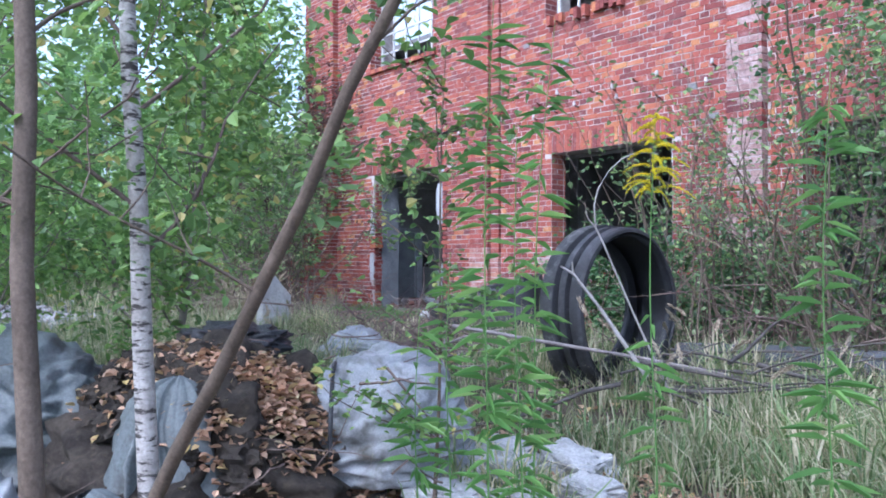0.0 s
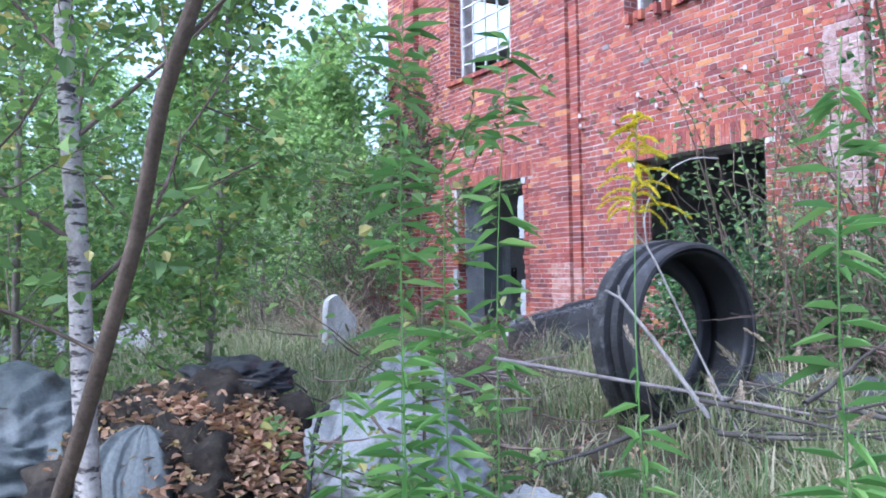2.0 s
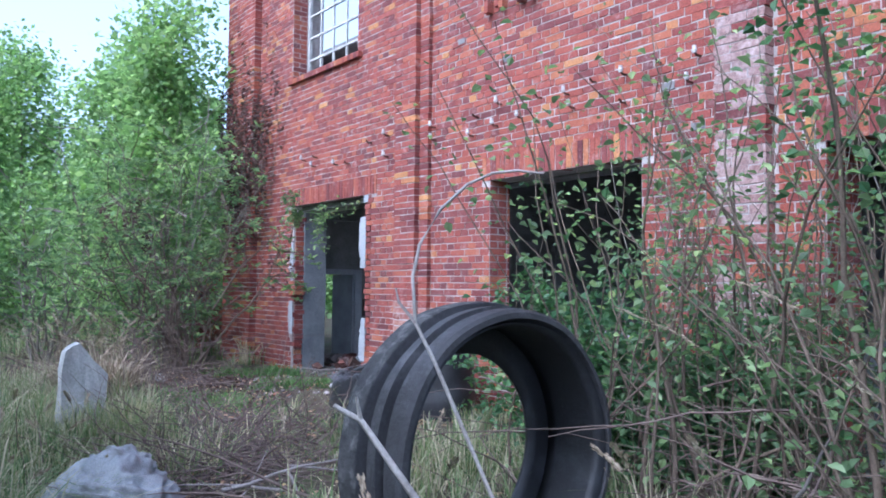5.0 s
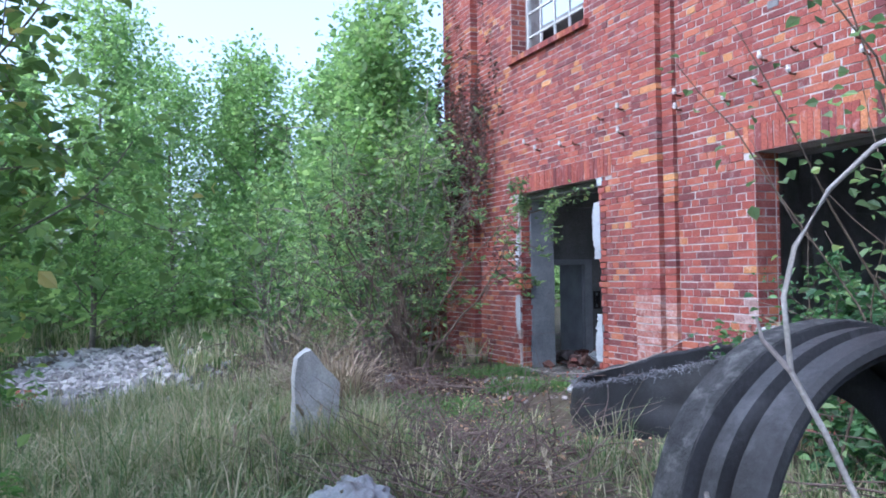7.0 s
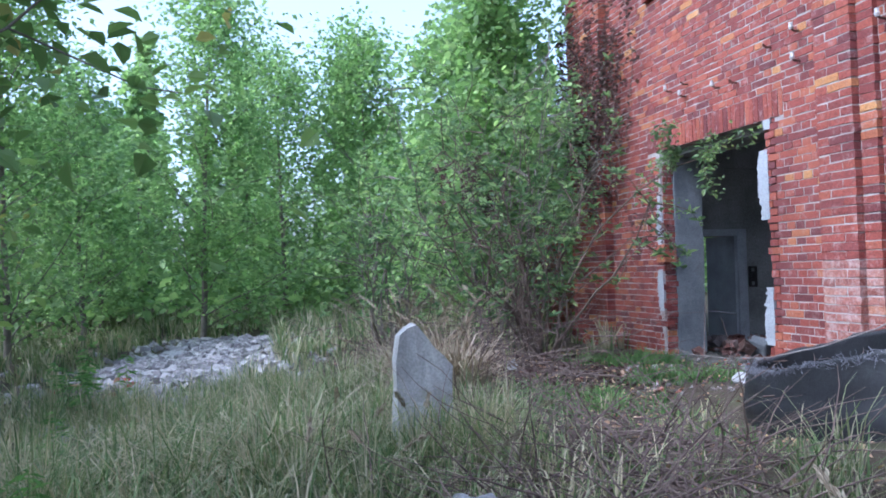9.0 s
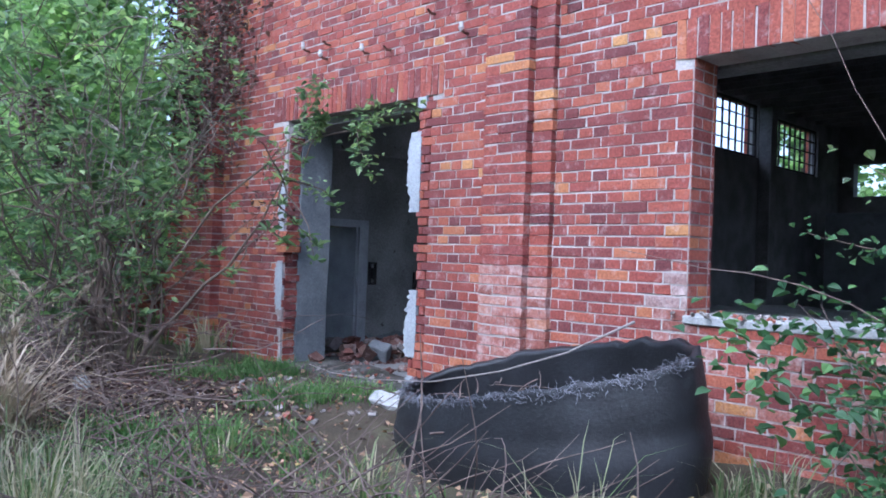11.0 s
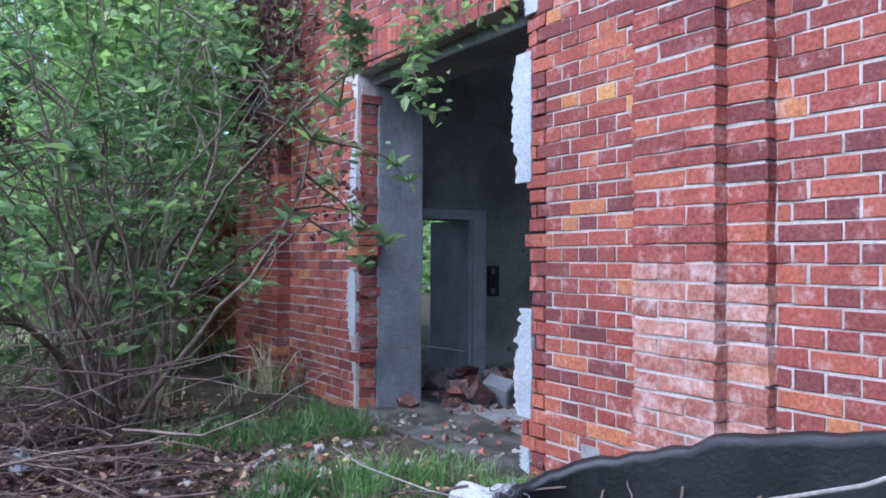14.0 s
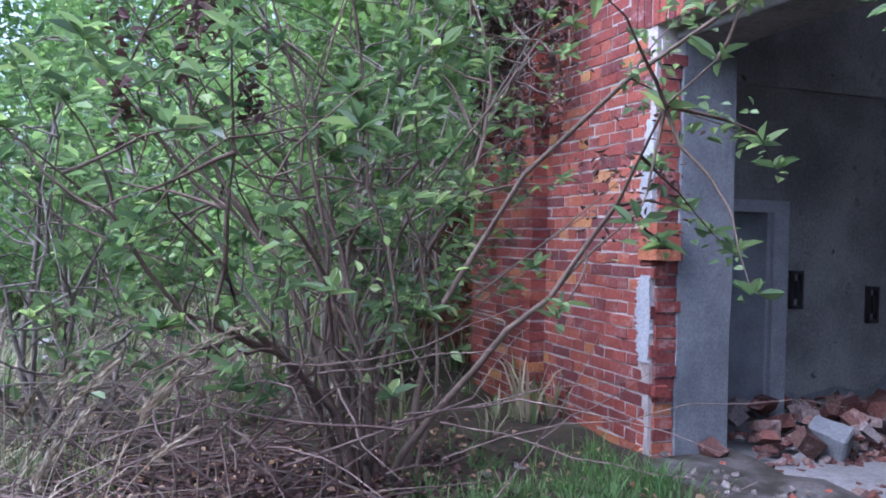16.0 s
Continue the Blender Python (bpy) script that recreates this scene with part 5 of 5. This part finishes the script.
litter(-1.0, -2.4, 1.6, 0.9, 2200, 0.045, ground_z, "brown fallen leaves under the bush")
litter(-1.6, -2.2, 1.0, 0.6, 5000, 0.05, ground_z, "dark purple-brown rotting leaves under the bush", dead_leaf)
litter(8.6, -7.2, 0.8, 0.8, 3000, 0.05, ground_z, "orange-brown fallen leaves on the ground")
litter(3.5, -3.0, 2.5, 1.6, 1500, 0.045, ground_z, "brown fallen leaves in the grass")

# ---- stones, rubble, slabs ----


def stone(at, size, seed, label, mat=None, name="stone", group=""):
    bm = bmesh.new()
    bmesh.ops.create_icosphere(bm, subdivisions=4, radius=1.0)
    for v in bm.verts:
        p = v.co.copy()
        p = Vector((math.copysign(abs(p.x) ** 0.6, p.x), math.copysign(abs(p.y) ** 0.6, p.y), math.copysign(abs(p.z) ** 0.7, p.z)))
        p *= 1 + noise.noise(p * 1.4 + Vector((seed, seed * 2, 0))) * 0.45 + noise.noise(p * 4.2 + Vector((seed, 1, 0))) * 0.16 + noise.noise(p * 11 + Vector((0, seed, 3))) * 0.06
        v.co = Vector((at[0] + p.x * size[0], at[1] + p.y * size[1], at[2] + p.z * size[2]))
    return thing(name, from_bm(name, bm, mat or stone_mat), label=label, category="stone", group=group)


st = bmesh.new()
bmesh.ops.create_cube(st, size=1.0)
bmesh.ops.subdivide_edges(st, edges=st.edges[:], cuts=5, use_grid_fill=True)
for v in st.verts:
    k, u_ = v.co.z + 0.5, v.co.y + 0.5
    top = 0.77 - 0.3 * max(0.0, (u_ - 0.3) / 0.7) - 0.09 * max(0.0, (0.3 - u_) / 0.3)
    p = Vector((1.62 + v.co.x * 0.18, -3.95 + v.co.y * 0.42 * (1.0 - 0.12 * k), -0.35 + k * (top + 0.32)))
    v.co = p + noise.noise_vector(p * 4) * 0.03 + noise.noise_vector(p * 13) * 0.008
thing("standing_stone", from_bm("standing_stone", st, concrete_mat), label="pale pointed stone slab standing in the grass", category="stone")
for i, (x, y, s) in enumerate(((7.75, -6.05, 0.17), (8.0, -5.85, 0.13), (7.5, -5.95, 0.12), (8.15, -6.05, 0.1), (7.9, -6.3, 0.12), (7.5, -5.6, 0.2), (7.75, -5.2, 0.17), (7.3, -5.3, 0.14), (8.05, -5.45, 0.12))):
    stone((x, y, float(ground_z(x, y)) + s * 0.25), (s * 1.3, s, s * 0.6), i, "broken grey concrete lump on the ground", concrete_mat, "concrete_lump", "broken concrete lumps")
stone((0.42, -0.5, -0.06), (0.19, 0.15, 0.1), 21, "pale limestone block at the wall's foot", concrete_mat)


def rubble(cx, cy, sx, sy, n, size, label, zf=ground_z, mat=None):
    ch = []
    for i in range(n):
        x, y = rng.normal(cx, sx), rng.normal(cy, sy)
        s = size * rng.uniform(0.4, 1.3)
        v, f = box(-s, s, -s * rng.uniform(0.5, 0.9), s * rng.uniform(0.5, 0.9), -s * 0.5, s * 0.5)
        v = v + rng.normal(0, s * 0.18, v.shape)
        e = Euler((rng.normal(0, 0.4), rng.normal(0, 0.4), rng.uniform(0, 6)))
        v = v @ np.array(e.to_matrix()).T + np.array([x, y, float(zf(x, y)) + s * 0.3])
        ch.append((v, f))
    thing("rubble", raw_mesh("rubble", *join(ch), [mat or rubble_mat]), label=label, category="rubble", kind="stuff")


rubble(-0.5, -1.0, 0.6, 0.4, 190, 0.026, "small pale rubble before the doorway")
rubble(-1.7, 1.35, 0.6, 0.4, 460, 0.03, "broken brick rubble inside the doorway", lambda x, y: -0.1 + 0.06 * math.sin(x * 5), red_rubble_mat)
rubble(-0.9, 0.1, 0.6, 0.2, 70, 0.02, "small rubble on the threshold", lambda x, y: -0.05)
rubble(-2.3, 3.0, 0.5, 1.2, 240, 0.07, "broken brick rubble inside the doorway", lambda x, y: -0.08 + 0.1 * math.sin(y), red_rubble_mat)
rubble(8.0, -5.9, 0.6, 0.4, 90, 0.05, "small stones on the ground")
rubble(-6.6, -6.0, 2.2, 0.75, 2600, 0.075, "pale gravel and rubble strip", ground_z, gravel_mat)
rubble(-3.6, -6.9, 0.9, 0.4, 120, 0.09, "pale rubble in the grass")
rubble(2.85, 0.14, 0.16, 0.1, 70, 0.016, "crumbled mortar on the window ledge", lambda x, y: 0.81)
cb = anchor("concrete_block", (-1.9, 1.2, -0.1), "grey concrete block among brick rubble", "block")
bmk = rough_box(-0.12, 0.12, -0.09, 0.09, -0.09, 0.09, 0.06, 0.018, 0.015, 12)
bmesh.ops.rotate(bmk, verts=bmk.verts[:], cent=(0, 0, 0), matrix=Euler((0.3, 0.25, 0.5)).to_matrix())
bmesh.ops.translate(bmk, verts=bmk.verts[:], vec=(-1.9, 1.2, 0.02))
part("block_body", from_bm("block_body", bmk, cement_mat), cb)
thing("concrete_slab", from_bm("concrete_slab", rough_box(-9.5, -5.5, -6.6, -6.2, -0.42, -0.3, 0.4, 0.03, 0.02, 3), concrete_mat), label="weathered concrete kerb slab in the grass", category="slab")
thing("grey_beam", raw_mesh("grey_beam", *tube(np.array([(6.7, -2.75, 0.06), (7.4, -2.6, 0.09), (8.3, -2.4, 0.1), (9.4, -2.2, 0.1)]), 0.14, 12), [pipe_mat], True), label="dark grey concrete pipe lying in the grass", category="pipe")
paper_bm = blob((-1.3, -2.3, -0.02), (0.12, 0.05, 0.11), 17, 0.4, False, 3, 2.0)
thing("paper_scrap", from_bm("paper_scrap", paper_bm, sack_mat), label="crumpled white paper scrap on the ground", category="paper scrap")

# ruined low wall beyond the corner
ruin = courses(-8.2, -4.65, -0.3, 1.9, 0.35, 0.3, [(-6.6, -5.6, 0.9, 2.5), (-8.3, -7.3, 1.2, 3)])
thing("ruined_wall", raw_mesh("ruined_wall", *brick_arrays(ruin), [brick_mat]), label="low ruined red brick wall behind bushes", category="wall", kind="structure")

# ---- fallen branches ----


def branch(points, r0, r1, label, mat=None, name="fallen_branch", group="fallen branches"):
    thing(name, raw_mesh(name, *tube(points, np.linspace(r0, r1, len(points)), 7), [mat or pale_stick_mat], True), label=label, category="branch", group=group)


u = np.linspace(0, 1, 14)

hoop = np.array([(7.35, -3.75, -0.1), (7.2, -3.92, 0.4), (7.08, -4.06, 0.82), (7.05, -4.13, 0.99), (7.02, -4.19, 1.12), (7.015, -4.2, 1.28), (7.04, -4.19, 1.39), (7.09, -4.14, 1.51), (7.14, -4.06, 1.6), (7.19, -3.99, 1.64), (7.24, -3.92, 1.65), (7.3, -3.85, 1.64)])
branch(np.array([(7.02, -4.19, 1.12), (6.99, -4.24, 1.19), (6.985, -4.25, 1.24)]), 0.007, 0.003, "short pale side twig of a bent stick")
branch(np.array([(7.35, -4.05, 0.1), (7.12, -4.25, 0.55), (6.98, -4.38, 0.8), (6.94, -4.46, 0.85)]), 0.016, 0.008, "pale forked branch stub beside the tyre", bone_wood_mat)
branch(np.array([(6.98, -4.38, 0.8), (7.0, -4.41, 0.88)]), 0.009, 0.005, "pale forked branch stub beside the tyre", bone_wood_mat)
branch(hoop, 0.008, 0.0045, "pale bent bare stick arching over a tyre", bone_wood_mat, name="bent_stick", group="")
branch(np.array([(6.3, -4.9, 0.42), (6.7, -4.45, 0.32), (7.2, -3.9, 0.2), (7.7, -3.3, 0.05)]), 0.015, 0.011, "long peeled branch on the brush pile")
for i in range(26):
    s = (rng.uniform(6.4, 8.2), rng.uniform(-4.3, -2.9), rng.uniform(-0.05, 0.25))
    branch(wander(s, (rng.normal(0.5, 0.5), rng.normal(0.5, 0.5), rng.normal(0, 0.08)), rng.uniform(0.8, 1.9), 6, 0.06, -0.01), rng.uniform(0.007, 0.02), 0.004, "grey dead branch on the brush pile", wood_mat)
for i in range(30):
    s = (rng.uniform(4.2, 6.3), rng.uniform(-4.6, -3.3), rng.uniform(-0.08, 0.12))
    branch(wander(s, (rng.normal(0, 1), rng.normal(0, 0.6), rng.normal(0, 0.08)), rng.uniform(0.5, 1.3), 6, 0.08), rng.uniform(0.006, 0.014), 0.003, "thin dead branch lying in the grass", twig_mat if i % 3 else pale_stick_mat)


def brush(cx, cy, sx, sy, n, label, zmax=0.5, ln=0.9):
    ch = []
    for i in range(n):
        x, y = rng.normal(cx, sx), rng.normal(cy, sy)
        s = (x, y, float(ground_z(x, y)) + rng.uniform(0, zmax) * rng.random())
        ch.append(tube(wander(s, (rng.normal(0, 1), rng.normal(0, 1), rng.normal(0.1, 0.25)), ln * rng.uniform(0.4, 1.3), 7, 0.14, -0.015), np.linspace(rng.uniform(0.003, 0.008), 0.0015, 8), 4))
    thing("brushwood", raw_mesh("brushwood", *join(ch), [twig_mat]), label=label, category="brushwood", kind="stuff")


brush(-1.5, -2.4, 0.9, 0.5, 230, "tangle of dry brown twigs under the bush", 0.8, 1.5)
brush(-3.2, -3.0, 1.0, 0.6, 200, "tangle of dry brown twigs under the bush", 0.6, 1.0)
brush(3.5, -3.6, 0.8, 0.4, 420, "heap of thin dead twigs in the grass", 0.22, 0.9)
brush(1.7, -3.2, 0.8, 0.4, 260, "heap of thin dead twigs in the grass", 0.2, 0.8)
brush(6.6, -6.5, 0.6, 0.4, 260, "thin twigs and roots over the soil heap", 1.0, 0.5)
brush(2.8, -2.8, 0.6, 0.3, 260, "heap of thin dead twigs in the grass", 0.12, 0.9)
brush(7.5, -2.0, 1.0, 0.6, 260, "tangle of dead stems beside the wall", 1.2, 1.2)
brush(1.8, -0.8, 0.5, 0.25, 60, "thin dry twigs inside a tyre", 0.5, 0.6)

# ---- grass ----


TRAIL = [(10.7, -8.4), (10.4, -7.7), (9.6, -6.75), (9.25, -6.2), (9.2, -5.8), (8.4, -5.6), (7.9, -5.35), (5.7, -4.77), (5.0, -4.4), (4.7, -3.6), (4.0, -3.0), (3.0, -2.6), (1.9, -2.8)]


def off_trail(x, y):
    """Distance from the trodden line."""
    best = np.full(np.shape(x), 9.0)
    for (ax, ay), (bx, by) in zip(TRAIL, TRAIL[1:]):
        k = np.clip(((x - ax) * (bx - ax) + (y - ay) * (by - ay)) / ((bx - ax) ** 2 + (by - ay) ** 2), 0, 1)
        best = np.minimum(best, np.hypot(x - ax - k * (bx - ax), y - ay - k * (by - ay)))
    return best


def grass(xr, yr, n, height, mat, label, seed, keep=None, wide=0.006, lean=0.5, tuft=16, size=0.07):
    """Grass in tufts: blades that rise from a crown and bow outwards."""
    r = np.random.default_rng(seed)
    m = n // tuft
    tx, ty_ = r.uniform(*xr, m), r.uniform(*yr, m)
    cl = np.array([noise.noise(Vector((a * 0.8, b * 0.8, seed))) for a, b in zip(tx, ty_)])
    ok = r.random(m) < np.clip(0.6 + cl * 1.3, 0.05, 1)
    if keep is not None:
        ok &= keep(tx, ty_)
    tx, ty_, cl = tx[ok], ty_[ok], cl[ok]
    m = len(tx)
    th = height * r.uniform(0.5, 1.25, m) * (0.85 + 0.5 * cl) * np.clip(0.2 + off_trail(tx, ty_) * 1.3, 0.25, 1.0)
    n = m * tuft
    a = r.uniform(0, 2 * np.pi, n)
    off = np.abs(r.normal(0, size, n))
    x, y = np.repeat(tx, tuft) + np.cos(a) * off, np.repeat(ty_, tuft) + np.sin(a) * off
    a = a + r.normal(0, 0.6, n)
    z = ground_z(x, y) - 0.02
    h = np.repeat(th, tuft) * r.uniform(0.45, 1.1, n)
    b = np.abs(r.normal(lean, lean * 0.6, n)) * h
    w = wide * r.uniform(0.5, 1.3, n)
    dx, dy = np.cos(a), np.sin(a)
    sx, sy = -dy * w, dx * w
    lv = []
    for k, ww in ((0.0, 1.0), (0.4, 0.9), (0.75, 0.6)):
        cx, cy, cz = x + dx * b * k ** 2, y + dy * b * k ** 2, z + h * (k - 0.25 * k ** 3 * np.minimum(b / h, 1.8))
        lv += [np.stack([cx - sx * ww, cy - sy * ww, cz], 1), np.stack([cx + sx * ww, cy + sy * ww, cz], 1)]
    tip = np.stack([x + dx * b, y + dy * b, z + h * (1 - 0.38 * np.minimum(b / h, 1.8))], 1)
    lv += [tip, tip + np.stack([sx * 0.1, sy * 0.1, 0 * sx], 1)]
    v = np.stack(lv, 1).reshape(-1, 3)
    base = np.array([(0, 1, 3, 2), (2, 3, 5, 4), (4, 5, 7, 6)])
    f = (np.arange(n)[:, None, None] * 8 + base[None]).reshape(-1, 4)
    thing("grass", raw_mesh("grass", v, f, [mat]), label=label, category="grass", kind="stuff")


clear = lambda x, y: ~((np.abs(x - HEAP[0]) < 1.0) & (np.abs(y - HEAP[1]) < 0.75)) & ~((np.abs(x - 2.0) < 1.25) & (np.abs(y + 1.1) < 0.85)) & ~((x < 0.8) & (x > -2.6) & (y > -2.9))
open_ground = lambda x, y: clear(x, y) & ~((x > 6.8) & (y < -5.6) & (x < 9))
grass((-3, 9.5), (-8.5, -0.35), 62000, 0.42, grass_mat, "tall mixed green and straw-coloured grass", 1, lambda x, y: open_ground(x, y) & ~((x < 3.6) & (y > -3.4) & (np.sin(x * 5) * np.cos(y * 4) < 0.55)))
grass((-3, 7), (-7.5, -2.2), 26000, 0.62, grass_mat, "tall straw-coloured dry grass", 2, lambda x, y: clear(x, y) & ~((np.abs(x - 4.4) < 1.3) & (np.abs(y + 3.8) < 0.7)) & ~((x < 3) & (y > -3.2)), 0.004, 0.7)
grass((7.2, 12), (-6.0, -2.2), 26000, 0.45, grass_mat, "thick green grass beside the path", 3, None, 0.006, 0.6)
grass((-2.4, 1.0), (-1.6, -0.2), 15000, 0.22, green_grass_mat, "short green grass before the doorway", 4, lambda x, y: (x < -1.2) | (y > -0.75) & (x > 0.1) | (np.abs(x + 0.2) < 0.25), 0.004, 0.6)
grass((6.5, 11), (-9.5, -5.4), 7000, 0.3, grass_mat, "thin grass among fallen leaves", 5, None, 0.005, 0.6)
grass((-30, -3), (-16, 0.5), 60000, 0.6, grass_mat, "tall dry meadow grass", 6, lambda x, y: ~((x > -11.5) & (x < -2.8) & (y > -7.4) & (y < -4.6)) & ~((x > -5) & (y < -6.3) & (y > -7.8)), 0.014, 0.45)
grass((0.2, 3.4), (-3.2, -1.45), 5000, 0.22, green_grass_mat, "fresh green grass beside a tyre", 7, lambda x, y: (x < 1.0) | (y < -2.0), 0.006, 0.7)

grass((1.8, 2.7), (-4.5, -3.4), 2600, 0.5, grass_mat, "tall grass round a standing stone", 8, None, 0.005, 0.5)


def seed_heads(xr, yr, n, h, label, seed):
    r = np.random.default_rng(seed)
    ch, pts, ds = [], [], []
    for i in range(n):
        x, y = r.uniform(*xr), r.uniform(*yr)
        if off_trail(x, y) < 0.65:
            continue
        z = float(ground_z(x, y)) - 0.02
        hh, a = h * r.uniform(0.7, 1.15), r.uniform(0, 6.28)
        q = np.linspace(0, 1, 8)
        bend = r.uniform(0.15, 0.6) * hh
        p = np.stack([x + math.cos(a) * bend * q ** 2.2, y + math.sin(a) * bend * q ** 2.2, z + hh * (q - 0.2 * q ** 3)], 1)
        ch.append(tube(p, np.linspace(0.0025, 0.0015, 8), 4))
        m = 60
        k = r.uniform(0.8, 1.0, m)
        at = np.stack([np.interp(k, q, p[:, c]) for c in range(3)], 1)
        pts.append(at + r.normal(0, 0.007, (m, 3)) * (1.15 - np.abs(k - 0.88) * 6)[:, None])
        ds.append(np.tile(p[-1] - p[-2], (m, 1)) * 30 + r.normal(0, 0.5, (m, 3)))
    pts, ds = np.concatenate(pts), np.concatenate(ds)
    a1 = join(ch)
    a2 = leaf_arrays(pts, ds, r.normal(0, 1, pts.shape), 0.03, 0.008)
    thing("seed_grass", raw_mesh("seed_grass", *join([a1, a2]), [straw_mat]), label=label, category="grass", kind="stuff")


grass((1.0, 6.8), (-7.0, -4.7), 15000, 0.72, grass_mat, "long arching straw-yellow grass beside the path", 21, lambda x, y: off_trail(x, y) > 0.45, 0.0055, 1.0)
grass((-0.7, 0.3), (-3.7, -3.2), 1500, 0.8, straw_mat, "clump of dead beige reeds beside the bush", 22, None, 0.008, 0.8)

seed_heads((-1.6, 0.6), (-3.9, -2.9), 60, 1.15, "dry feathery reed grass beside the bush", 11)
seed_heads((2, 7.5), (-5.0, -2.6), 50, 0.8, "dry feathery seed grass", 12)
seed_heads((7.2, 10.6), (-6.2, -3.2), 26, 0.95, "dry feathery seed grass by the path", 13)
seed_heads((5.5, 9.5), (-2.4, -1.0), 50, 1.5, "tall dry stalks beside the wall", 14)

# ---- single bricks of the wall nearest the path ----
unit = {}
for tag, ln in (("long", LONG - JOINT), ("short", SHORT - JOINT)):
    unit[tag] = []
    for _ in range(8):
        q = rng.normal(0, 0.0018, 4)
        unit[tag].append(raw_mesh("brick_" + tag, *brick_arrays([(q[0], ln + q[1], q[2], COURSE - JOINT + q[3], 0, 0.1)]), [brick_piece_mat]))
for a, b, z0, z1, y, d in pieces:
    o = thing("brick", unit["long" if b - a > 0.2 else "short"][int(rng.integers(0, 8))], wall)
    o.location = (a, y, z0)
